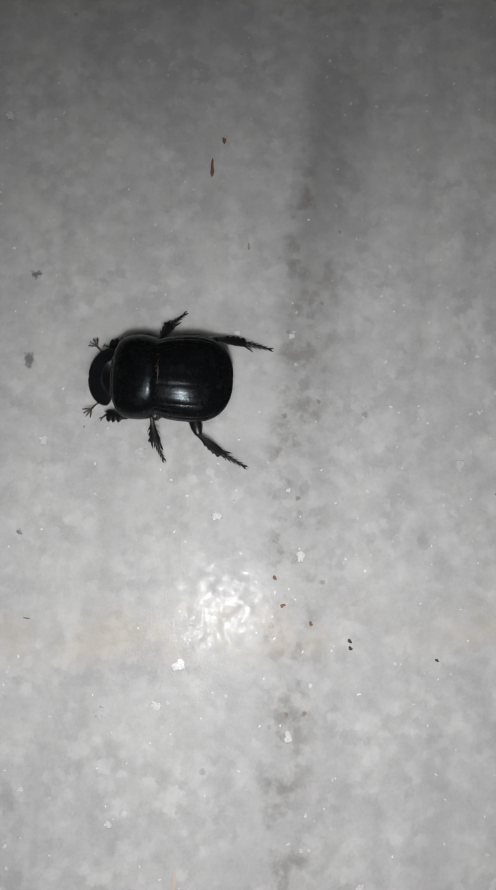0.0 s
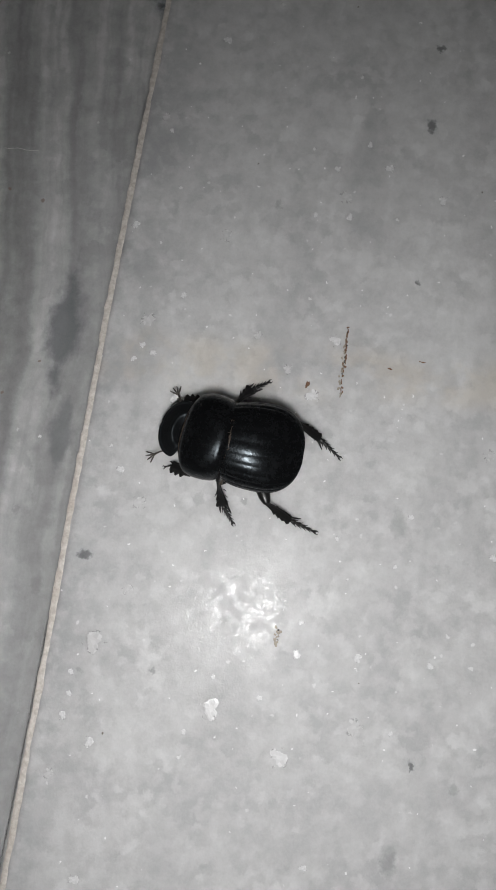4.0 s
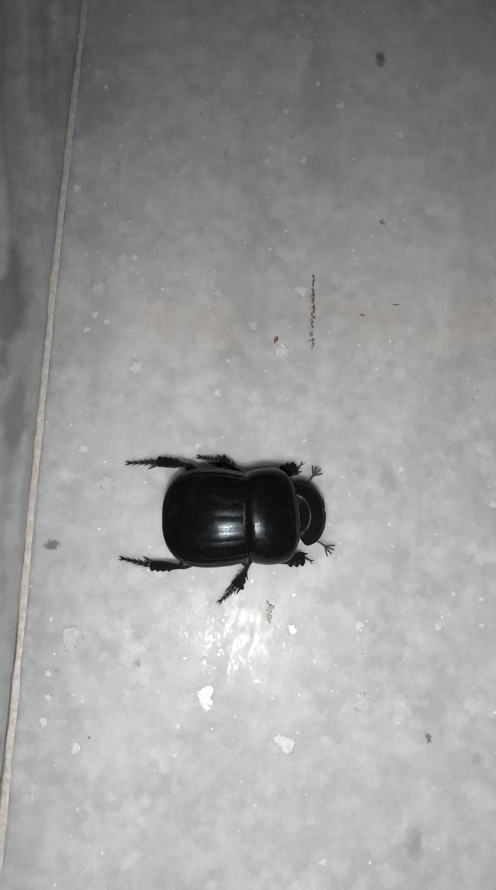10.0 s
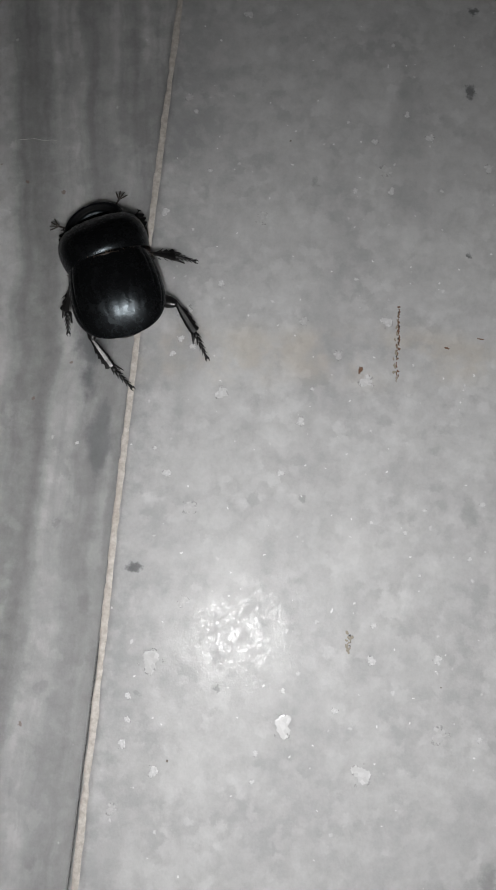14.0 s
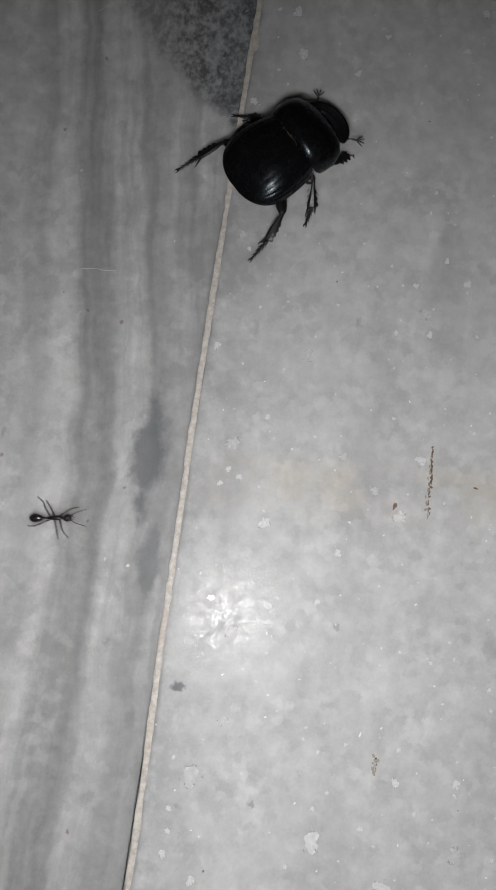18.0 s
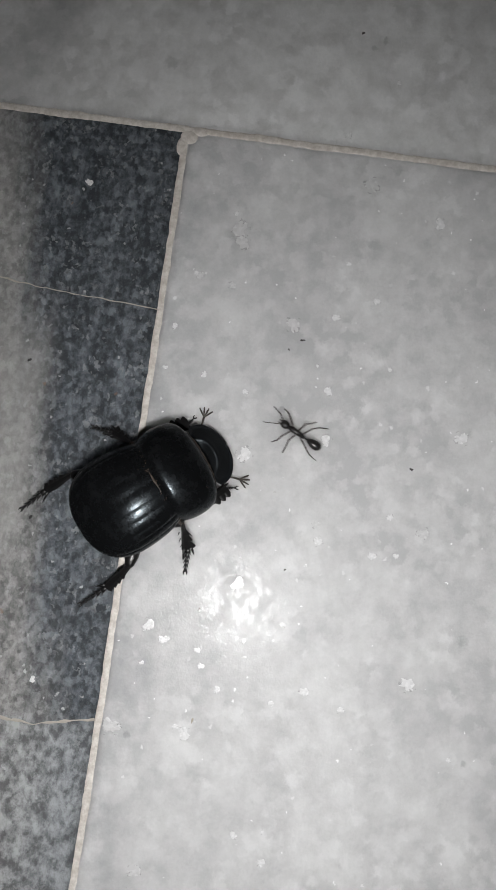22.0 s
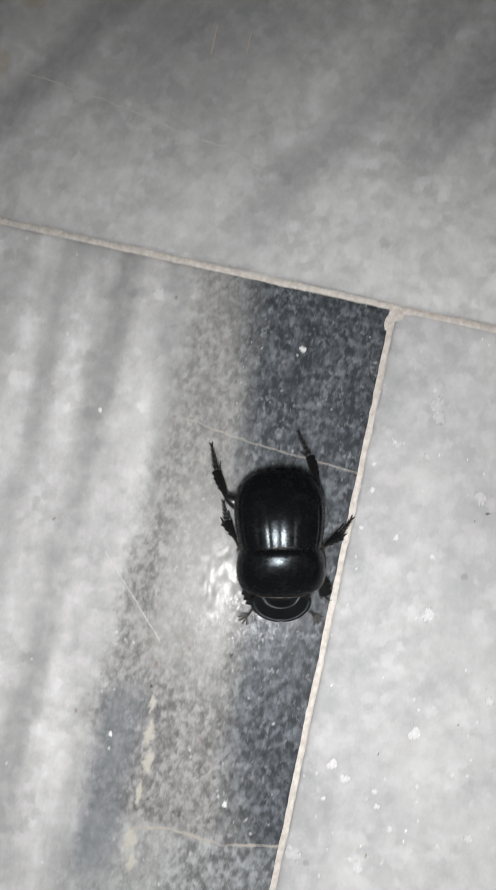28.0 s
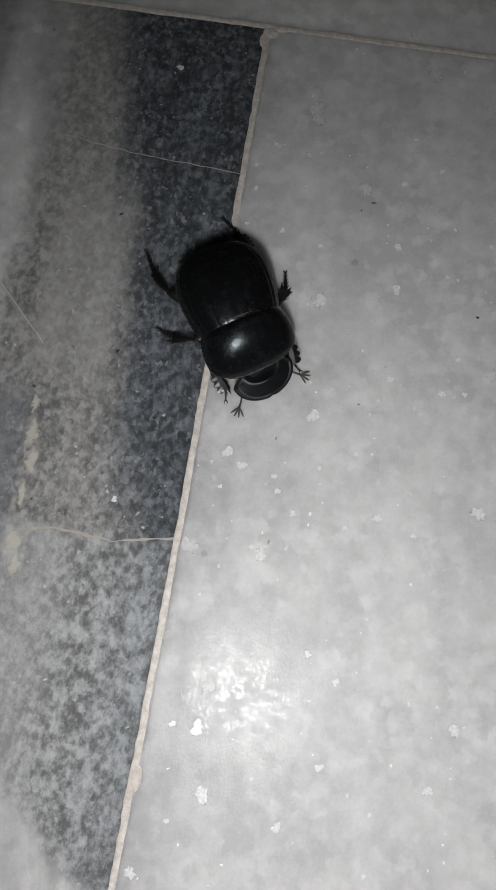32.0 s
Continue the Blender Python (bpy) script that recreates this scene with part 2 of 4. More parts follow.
def marble_striped():
    """Light marble with grey stripes along it, and a blue-grey vein that widens towards the corner."""
    m = Mat("striped_marble")
    v = crystal(m)
    drift = (m.y * -0.16 - 55.0).mn(-18.0)
    s = m.x - drift + (m.noise(34, 4, 0.6, shift=1) - 0.5) * 9 + (m.noise(2.5, 3, 0.7, shift=61) - 0.5) * 1.6
    line = m.vec(s, m.y * 0.045, 0.0)
    broad = m.noise(6, 3, 0.6, at=line, shift=2)
    thin = m.noise(1.7, 4, 0.65, at=line, shift=3)
    grain_fade = m.noise(2.0, 4, 0.7, shift=62) * 0.9 + 0.55
    col = m.mix(v, grey(0.45, (1.0, 1.0, 1.0)), grey(0.69, (1.0, 1.0, 1.0)))
    near = m.y.step(-130, -90)
    zone = s.step(-14, -3) * (near * -0.7 + 1.0)
    low = m.y.step(-160, -200)
    col = m.mix(broad.step(0.40, 0.66) * (zone * 0.36 + 0.16) * (near * -0.45 + 1.0) * grain_fade, col, grey(0.20, (1.01, 1, 0.99)))
    col = m.mix(s.band(0.5, 2.0, 4.0) * (low * 0.26 + 0.26) * grain_fade, col, grey(0.16))
    strip = m.x + (m.noise(20, 4, 0.6, shift=63) - 0.5) * 5 + (m.noise(2.5, 3, 0.7, shift=61) - 0.5) * 1.4
    col = m.mix((strip.band(-51.0, 1.2, 3.2) * 0.46 + strip.band(-62.0, 0.6, 3.2) * 0.36 + strip.band(-73.0, 1.5, 4.0) * 0.3) * near * grain_fade, col, grey(0.19, (1.0, 1, 0.99)))
    col = m.mix(s.band(13.0, 1.0, 3.5) * 0.36 * grain_fade, col, grey(0.17))
    col = m.mix(s.band(-11, 1.0, 3.0) * 0.20, col, grey(0.20))
    col = m.mix(thin.step(0.42, 0.80) * (zone * 0.22 + 0.08), col, grey(0.19, (1.02, 1, 0.98)))
    col = m.mix((m.x.step(-20, -2) * 0.30 + 0.12) * low, col, grey(0.20, (0.99, 1.0, 1.02)))
    col = m.mix(m.x.step(-48, -22) * m.y.band(-160, 14, 26) * broad.step(0.30, 0.62) * 0.34, col, grey(0.20, (1.0, 1, 1.0)))
    # the blue-grey vein by the joint, with crystals of its own
    wob = (m.noise(16, 4, 0.6, shift=6) - 0.5) * 7
    low_end = (m.y * -1.0 - 105.0).mx(0.0) * (1 / 55)
    edge = low_end * low_end * 40.0 - 38.5 + wob + (m.noise(3, 4, 0.7, shift=66) - 0.5) * 7
    inside = (m.x - edge).step(-3.0, 4.0) * m.y.step(-174, -163)
    at = m.vec(m.x, m.y * 0.62, 0.0)
    wat = m.vec(m.x + m.noise(1.0, 3, 0.7, shift=26) * 1.8, m.y * 0.8 + m.noise(1.0, 3, 0.7, shift=27) * 1.8, 0.0)
    blot = m.noise(1.3, 5, 0.72, shift=12, at=wat) * 0.7 + m.grains(0.75, 0.7, wat) * 0.3
    dots = m.noise(1.9, 5, 0.72, shift=24, at=m.vec(m.x, m.y * 0.8, 0.0))
    fine = m.noise(0.8, 4, 0.7, shift=18, at=at)
    streak = m.noise(4.2, 3, 0.6, shift=19, at=m.vec(m.x, m.y * 0.10, 0.0))
    mixv = blot * 0.40 + dots * 0.32 + fine * 0.20 + streak * 0.16
    below = (m.y + (m.noise(4, 3, shift=23) - 0.5) * 2.0).step(-100.5, -103.5)
    core = (m.x + m.y * 0.20 + 29.0 + wob * 0.5 + (streak - 0.5) * 16).step(-5.0, 5.0)
    tone = m.mix(mixv.step(0.42, 0.67), grey(0.10, (1.0, 1.0, 0.99)), grey(0.34, (1.02, 1.0, 0.98)))
    # paler upper left: the torch's broad sheen put into the vein's colour
    tone = m.mix(m.x.step(-17, -27) * m.y.step(-62, -30) * 0.25, tone, grey(0.42, (1.01, 1, 0.98)))
    dark = m.mix(mixv.step(0.45, 0.70), grey(0.030, (0.84, 1.0, 1.18)), grey(0.19, (0.90, 1.0, 1.12)))
    net = dots * 0.75 + blot * 0.25 + fine * 0.25
    pepper = m.mix(net.step(0.50, 0.76), grey(0.10, (0.98, 1, 1.02)), grey(0.38, (0.98, 1, 1.01)))
    pepper = m.mix((m.x + 16.0).step(4, -6) * 0.45, pepper, grey(0.40, (1.0, 1, 0.99)))
    cool = (m.x + 9.0 - m.y * -0.02).step(-6, 4)
    pepper = m.mix(cool * 0.5, pepper, m.mix(net.step(0.50, 0.78), grey(0.09, (0.90, 1, 1.12)), grey(0.32, (0.92, 1, 1.09))))
    tone = m.mix(core, tone, dark)
    tone = m.mix(below * 0.9, tone, pepper)
    tone = m.mix((m.x + 33.0).band(0.0, 2.0, 4.0) * m.y.band(-97.0, 12.0, 10.0) * 0.6, tone, grey(0.14, (0.90, 1, 1.13)))
    tone = m.mix(m.x.band(-24.5, 5.0, 4.0) * m.y.band(-58.0, 10.0, 16.0) * 0.45, tone, grey(0.36, (1.02, 1, 0.98)))
    tone = m.mix(spots(m, 2.0, 0.26, 0.15, 71.0) * 0.55, tone, grey(0.50))
    tone = m.mix(spots(m, 4.5, 0.10, 0.08, 29.0) * 0.9, tone, grey(0.012))
    # glints of small crystals, painted into the colour as pale grains
    glints = m.grains(0.5, 0.3, wat).step(0.74, 0.86) * m.noise(3.5, 3, 0.6, shift=28).step(0.44, 0.62)
    tone = m.mix(glints * 0.30, tone, grey(0.42, (0.98, 1, 1.03)))
    col = m.mix(inside * 0.97, col, tone)
    # darker smudges beside the joint further down
    rag = (m.noise(4, 4, 0.65, shift=17) - 0.5) * 7
    d1 = (m.x + 7.8).abs() * 0.95 + (m.y + 226).abs() * 0.30 + rag
    d2 = (m.x + 4.2).abs() * 1.2 + (m.y + 247).abs() * 0.40 + rag
    col = m.mix(d1.step(5.5, 2.0) * 0.78, col, grey(0.135, (0.95, 1, 1.06)))
    col = m.mix(d2.step(4.5, 1.5) * 0.55, col, grey(0.14, (0.95, 1, 1.06)))
    col = m.mix(spots(m, 6.0, 0.22, 0.08, 5.0) * 0.6, col, (0.20, 0.13, 0.10))
    col = m.mix(spots(m, 3.5, 0.14, 0.10, 44.0) * 0.45, col, grey(0.75))
    col = soft_spots(m, col, (0.50, 0.465, 0.41), 0.8, [(-27.4, -87.0, 0.8, 2.6), (-26.4, -92.0, 0.9, 2.4), (-26.7, -97.5, 0.7, 2.2), (-26.4, -105.6, 1.4, 1.9), (-25.4, -109.2, 0.9, 1.6), (-28.0, -82.0, 0.5, 1.8)])
    col = soft_spots(m, col, grey(0.17, (1.0, 1, 1.0)), 0.30, [(-3.3, -275.6, 1.196, 1.909), (-9.9, -262.7, 0.6095, 1.0925), (-36, -226.5, 0.621, 1.0005)])
    m.set("Base Color", col)
    return polish(m)


def marble_clouded():
    """Light marble with broad grey veins running slantwise."""
    m = Mat("clouded_marble")
    v = crystal(m)
    wob = (m.noise(26, 4, 0.6, shift=1) - 0.5) * 7 + (m.noise(5, 4, 0.7, shift=22) - 0.5) * 3
    across = m.x * 0.877 - m.y * 0.48 + wob
    along = m.x * 0.48 + m.y * 0.877
    soft = m.noise(7, 4, 0.62, at=m.vec(across, along * 0.14, 0.0), shift=2)
    hatch = m.noise(2.2, 4, 0.7, at=m.vec(across, along * 0.22, 0.0), shift=12)
    col = m.mix(v, grey(0.46), grey(0.68))
    shade = grey(0.17, (0.99, 1, 1.02))
    col = m.mix(soft.step(0.44, 0.72) * 0.18 * across.step(-8, -20), col, shade)
    # the broad vein, sharp on its lower side, and the greyer bands beyond it
    vein = across.step(-9.5, -13.5) * across.step(-28, -15) * along.step(12, 40)
    col = m.mix(vein * (soft * 0.75 + hatch * 0.35 - 0.12), col, shade)
    col = m.mix(across.band(-31, 1.5, 4.5) * (soft * 0.5), col, shade)
    col = m.mix(across.band(-62, 9.0, 12.0) * (soft * 0.30), col, shade)
    col = m.mix(across.band(-82, 0.8, 5.0) * (soft * 0.6 + hatch * 0.3), col, shade)
    col = m.mix(across.band(-92, 1.0, 5.0) * 0.35, col, grey(0.70))
    col = m.mix(across.band(-106, 3.0, 9.0) * (soft * 0.5), col, shade)
    # greyer fields that end at the healed cracks
    rim = (m.noise(6, 4, 0.65, shift=18) - 0.5) * 4
    upper = (m.y - m.x * 0.143 - 96.7 + rim).step(-0.6, 0.6)
    col = m.mix(upper * 0.22, col, grey(0.22, (0.99, 1, 1.01)))
    inner = (m.y + m.x * 0.28 - 13.4 + rim * 0.6).step(-0.6, 0.6) * m.x.step(-14, -32)
    col = m.mix(inner * 0.14, col, grey(0.24, (1.0, 1, 1.0)))
    col = soft_spots(m, col, (0.44, 0.37, 0.27), 0.5, [(-83, 46, 2.6, 1.8), (-86, 32, 2.2, 2.6), (-91, 25, 2.2, 2.0), (-79, 61, 1.6, 2.2)])
    col = soft_spots(m, col, grey(0.10, (0.95, 1, 1.06)), 0.40, [(-70, 92, 5.0, 3.6), (-77, 90, 2.6, 2.2), (-65, 95, 2.4, 2.0)])
    col = m.mix(spots(m, 11.0, 0.16, 0.08, 8.0) * 0.5, col, (0.13, 0.11, 0.10))
    col = soft_spots(m, col, grey(0.17, (1.0, 1, 1.0)), 0.30, [(-4.2, 12.5, 1.403, 1.173), (31.3, 19.9, 0.4715, 0.4715), (33.3, 21.7, 0.529, 0.6555), (-70.1, 84.6, 0.69, 0.552), (-50.8, 112.2, 1.127, 0.851)])
    m.set("Base Color", col)
    return polish(m)


def marble_plain():
    m = Mat("plain_marble")
    v = crystal(m)
    m.set("Base Color", m.mix(v, grey(0.36), grey(0.58)))
    return polish(m)


def grout_mat():
    m = Mat("grout")
    n = m.noise(1.3, 4, 0.7)
    col = m.mix(n.step(0.3, 0.7), (0.44, 0.40, 0.36), (0.66, 0.625, 0.585))
    col = m.mix(m.noise(18, 3, shift=3).step(0.5, 0.75) * 0.4, col, (0.42, 0.36, 0.30))
    m.set("Base Color", col).set("Roughness", 0.55).bump(m.noise(0.5, 4, 0.7, shift=2), 0.12, 0.8)
    return m.mat


def plain(name, colour, rough=0.5, metal=0.0, var=0.2, size=1.0, bump=0.0, spec=0.5, coat=0.0):
    m = Mat(name)
    n = m.noise(size, 4, 0.6)
    m.set("Base Color", m.mix(n, tuple(c * (1 - var) for c in colour), tuple(c * (1 + var) for c in colour)))
    m.set("Roughness", m.noise(size * 2.3, 3, 0.6, shift=3) * 0.2 + (rough - 0.1)).set("Metallic", metal)
    m.set("Specular IOR Level", spec).set("Coat Weight", coat).set("Coat Roughness", 0.12)
    if bump:
        m.bump(m.noise(size * 0.35, 3, 0.6, shift=5), bump, 0.6)
    return m.mat


def flake_mat(name, value, cover, rough, relief):
    """A calcite crystal that shows in the polished face: cloudy white, thinning out towards a broken rim."""
    m = Mat(name)
    far = (m.x * m.x + m.y * m.y).op("SQRT")
    grain = m.noise(0.55, 4, 0.7, shift=2)
    m.set("Base Color", m.mix(m.grains(0.5, 0.2, m.mm), grey(value * 0.82), grey(value)))
    m.set("Alpha", (grain * 1.3 - far * 0.55).step(-0.02, 0.16) * cover)
    m.set("Roughness", grain * 0.25 + rough - 0.12).set("Specular IOR Level", 0.45)
    m.bump(m.cells(0.35, out="Distance"), relief, 0.8)
    return m.mat


def shell_mat(name, base=0.0042, rough=0.25):
    """Black chitin: satin, finely shagreened, scuffed and faintly dusty."""
    m = Mat(name)
    dust = m.noise(1.6, 5, 0.7, shift=4).step(0.46, 0.80)
    grit = spots(m, 1.3, 0.22, 0.09, 12.0)
    col = m.mix(dust * 0.55, grey(base, (0.93, 1.0, 1.10)), grey(base * 2.6, (0.95, 1.0, 1.07)))
    m.set("Base Color", m.mix(grit * 0.5, col, (0.085, 0.075, 0.062)))
    m.set("Roughness", dust * 0.16 + (m.noise(0.8, 4, 0.7, shift=6) - 0.5) * 0.26 + rough)
    m.set("Specular IOR Level", 0.27).set("Specular Tint", (0.80, 0.92, 1.0))
    pits = m.cells(0.26, out="Distance")
    m.bump(pits * 0.5 + m.noise(0.8, 3, 0.6, shift=8) * 0.7, 0.034, 0.6)
    return m.mat


PALE, STRIPED, CLOUDED, PLAIN_MARBLE, GROUT = marble_pale(), marble_striped(), marble_clouded(), marble_plain(), grout_mat()
SHELL, SHELL_HEAD = shell_mat("black_chitin"), shell_mat("black_chitin_rough", 0.0055, 0.40)
LEG = plain("leg_chitin", (0.006, 0.0058, 0.006), 0.34, var=0.4, size=0.6, bump=0.03)
MEMBRANE = plain("brown_membrane", (0.038, 0.028, 0.021), 0.5, var=0.5, size=0.4, bump=0.05)
HAIR = plain("brown_bristle", (0.055, 0.036, 0.024), 0.5, var=0.3, size=0.5)
ANTENNA = plain("antenna_brown", (0.045, 0.038, 0.032), 0.5, var=0.3, size=0.4)
ANT_BLACK = plain("ant_black", (0.012, 0.011, 0.011), 0.3, var=0.3, size=0.5, bump=0.02)
ANT_LEG = plain("ant_leg", (0.045, 0.035, 0.03), 0.45, var=0.3, size=0.5)
FLAKE = flake_mat("white_crystal", 0.74, 1.0, 0.22, 0.025)
MORTAR = plain("mortar", (0.30, 0.28, 0.25), 0.8, size=4)
RUST = plain("rust_stain", (0.17, 0.095, 0.058), 0.6, var=0.6, size=0.7, bump=0.1)
OCHRE = plain("ochre_stain", (0.31, 0.275, 0.225), 0.6, var=0.5, size=0.7)
SOIL = plain("dark_grit", (0.045, 0.04, 0.038), 0.7, var=0.4, size=0.4, bump=0.1)
PAINT = plain("wall_paint", (0.55, 0.54, 0.52), 0.8, var=0.06, size=60)
HOUSING = plain("torch_housing", (0.03, 0.03, 0.032), 0.4, size=1.0)


def glow(name, colour, strength):
    m = Mat(name)
    m.set("Base Color", (0.8, 0.8, 0.8)).set("Emission Color", colour).set("Emission Strength", strength)
    return m.mat


TORCH = glow("torch_led", (1.0, 0.992, 0.985), 2980)


# ---- mesh helpers (lengths in millimetres) ----
MM = 0.001


def part(name, bm, material, parent=None, label="", smooth=True):
    """Links a bmesh as one mesh object, under a thing or a part."""
    me = bpy.data.meshes.new(name)
    bm.to_mesh(me)
    bm.free()
    if smooth:
        for p in me.polygons:
            p.use_smooth = True
    me.materials.append(material)
    ob = new(name, me)
    ob.parent = parent
    if label:
        ob["label"] = label
    return ob


def grid(bm, nu, nv, fn, close=False):
    """A sheet of quads: fn(u, v) with u, v from 0 to 1 gives a place in millimetres."""
    vs = [[bm.verts.new(Vector(fn(i / nu, j / nv)) * MM) for j in range(nv + (0 if close else 1))] for i in range(nu + 1)]
    for i in range(nu):
        for j in range(nv):
            k = (j + 1) % nv if close else j + 1
            bm.faces.new((vs[i][j], vs[i + 1][j], vs[i + 1][k], vs[i][k]))
    return vs


def tube(bm, pts, radii, sides=8, flat=1.0, up=(0, 0, 1)):
    """A closed tube through points, with a radius at each; flat < 1 squashes it along up."""
    pts = [Vector(p) for p in pts]
    rings = []
    for i, p in enumerate(pts):
        a = (pts[min(i + 1, len(pts) - 1)] - pts[max(i - 1, 0)]).normalized()
        s = a.cross(Vector(up))
        s = s.normalized() if s.length > 1e-4 else a.orthogonal().normalized()
        n = s.cross(a)
        rings.append([bm.verts.new((p + (s * math.cos(t) + n * math.sin(t) * flat) * radii[i]) * MM)
                      for t in (2 * math.pi * k / sides for k in range(sides))])
    for r, q in zip(rings, rings[1:]):
        for k in range(sides):
            bm.faces.new((r[k], r[(k + 1) % sides], q[(k + 1) % sides], q[k]))
    bm.faces.new(rings[0][::-1])
    bm.faces.new(rings[-1])


def blob(bm, centre, size, nu=10, nv=14, fn=None):
    """A closed rounded body with half-axes size."""
    def at(u, v):
        a, b = math.pi * (u - 0.5), 2 * math.pi * v
        p = Vector((math.sin(a), math.cos(a) * math.cos(b), math.cos(a) * math.sin(b)))
        if fn:
            p = fn(p)
        return [centre[k] + p[k] * size[k] for k in range(3)]
    grid(bm, nu, nv, at, close=True)
    bmesh.ops.remove_doubles(bm, verts=bm.verts, dist=1e-7)


def bevel_box(bm, x0, x1, y0, y1, z0, z1, edge):
    """A slab with eased upper edges, in millimetres."""
    lo = [bm.verts.new(Vector(p) * MM) for p in ((x0, y0, z0), (x1, y0, z0), (x1, y1, z0), (x0, y1, z0))]
    mid = [bm.verts.new(Vector(p) * MM) for p in ((x0, y0, z1 - edge), (x1, y0, z1 - edge), (x1, y1, z1 - edge), (x0, y1, z1 - edge))]
    e = edge
    top = [bm.verts.new(Vector(p) * MM) for p in ((x0 + e, y0 + e, z1), (x1 - e, y0 + e, z1), (x1 - e, y1 - e, z1), (x0 + e, y1 - e, z1))]
    bm.faces.new(lo[::-1])
    bm.faces.new(top)
    for a, b in ((lo, mid), (mid, top)):
        for k in range(4):
            bm.faces.new((a[k], a[(k + 1) % 4], b[(k + 1) % 4], b[k]))


# ---- floor: marble slabs in a bed of mortar, joints filled with pale grout ----
JOINT = 0.12   # half the joint's width, mm
bm = bmesh.new()
bevel_box(bm, -1250, 1250, -1250, 1250, -40, -8, 1)
floor = tagged(part("floor", bm, MORTAR, smooth=False), "floor of polished grey-white marble slabs with pale grout joints", "floor", kind="structure")


def slab(x0, x1, y0, y1, material, label=""):
    bm = bmesh.new()
    bevel_box(bm, x0 + JOINT, x1 - JOINT, y0 + JOINT, y1 - JOINT, -7.9, 0, 0.25)
    return part("tile", bm, material, floor, label, smooth=False)


slab_pale = slab(0, 600, -600, 0, PALE, "pale grey marble slab with a brownish vein")
slab_striped = slab(-600, 0, -600, 0, STRIPED, "striped grey marble slab with a dark blue-grey vein")
slab_clouded = slab(-300, 300, 0, 600, CLOUDED, "pale marble slab with slanting grey veins")
for col in (-2, 1):
    slab(600 * col, 600 * col + 600, -600, 0, PLAIN_MARBLE)
for col in (-1500, -900, 300, 900):
    slab(max(col, -1200), min(col + 600, 1200), 0, 600, PLAIN_MARBLE)
for row in (-1200, 600):
    for col in range(-2, 2):
        slab(600 * col, 600 * col + 600, row, row + 600, PLAIN_MARBLE)


def joint(a, b, half, seed, swell=0.42, top=0.08, bend=((0, 0.0), (1000, 0.0))):
    """A run of grout from a to b, slightly proud, with an uneven edge; bend: how far it strays sideways, by the way from a."""
    bm = bmesh.new()
    a, b = Vector((*a, 0)), Vector((*b, 0))
    d = (b - a).normalized()
    s = Vector((-d.y, d.x, 0))
    n = max(4, int((b - a).length / 0.7))
    def at(u, v):
        p = a.lerp(b, u)
        way = (b - a).length * u
        for (d0, o0), (d1, o1) in zip(bend, bend[1:]):
            if d0 <= way <= d1:
                k = (way - d0) / (d1 - d0)
                p = p + s * -(o0 + (o1 - o0) * k * k * (3 - 2 * k)) * math.copysign(1, d.y)
                break
        w = []
        for side in (-1, 1):
            k = noise.noise(Vector((p.x * 0.11 + seed, p.y * 0.11, side * 3.0))) * 0.6 + noise.noise(Vector((p.x * 0.5 + seed, p.y * 0.5, side * 9.0))) * 0.5
            w.append(side * (half + swell * k))
        t = -1 + 2 * v
        off = w[1] * t if t > 0 else -w[0] * t
        z = top * (1 - abs(t) ** 3) - 0.06 * abs(t) ** 6 + 0.06 * noise.noise(Vector((p.x * 1.3 + off, p.y * 1.3 + off, seed))) + 0.02
        return tuple(p + s * off + Vector((0, 0, z)))
    grid(bm, n, 8, at)
    return part("grout", bm, GROUT, floor, "pale beige grout joint")


joint((0.3, 0.2), (0.9, -355), 0.62, 3, bend=((0, 0.0), (100, -0.2), (165, -0.75), (215, -0.95), (255, -0.6), (290, 0.0), (320, 0.35), (355, 0.4)))
joint((-150, 0.3), (0.0, 0.25), 0.72, 11)
joint((0.0, 0.25), (150, 0.1), 0.72, 17)
bm = bmesh.new()
for i, (x0, x1, y0, y1) in enumerate(((-1200, -150, -1, 1), (150, 1200, -1, 1), (-1, 1, -1200, -355), (-1200, 1200, 599, 601),
                                      (-1200, 1200, -601, -599), (-601, -599, -599, -1), (599, 601, -599, -1),
                                      (-301, -299, 1, 599), (299, 301, 1, 599))):
    bevel_box(bm, x0, x1, y0, y1, -7.8, -0.1 - 0.02 * i, 0.05)
part("grout", bm, GROUT, floor, smooth=False)
# the lump of grout at the corner and one further along the joint
bm = bmesh.new()
for c, s in (((0.9, -1.1, -0.15), (1.7, 1.5, 0.38)), ((-0.3, -3.0, -0.15), (0.9, 1.9, 0.33)), ((2.6, 0.0, -0.15), (1.8, 0.9, 0.35)), ((0.5, -138.0, -0.15), (1.0, 2.2, 0.36))):
    blob(bm, c, s, 8, 12)
part("grout", bm, GROUT, floor)

# ---- plain walls that close the room ----
for k, (x0, x1, y0, y1) in enumerate(((-1300, 1300, 1200, 1300), (-1300, 1300, -1300, -1200), (1200, 1300, -1200, 1200), (-1300, -1200, -1200, 1200))):
    bm = bmesh.new()
    bevel_box(bm, x0, x1, y0, y1, -40, 2600, 0.5)
    tagged(part("wall_" + ("north", "south", "east", "west")[k], bm, PAINT, smooth=False), "plain off-white painted wall", "wall", kind="structure")
bm = bmesh.new()
bevel_box(bm, -1300, 1300, -1300, 1300, 2600, 2700, 0.5)
tagged(part("ceiling", bm, PAINT, smooth=False), "plain off-white ceiling", "ceiling", kind="structure")


# ---- the beetle ----
REAR = 1.045   # the hind body's length against its plan


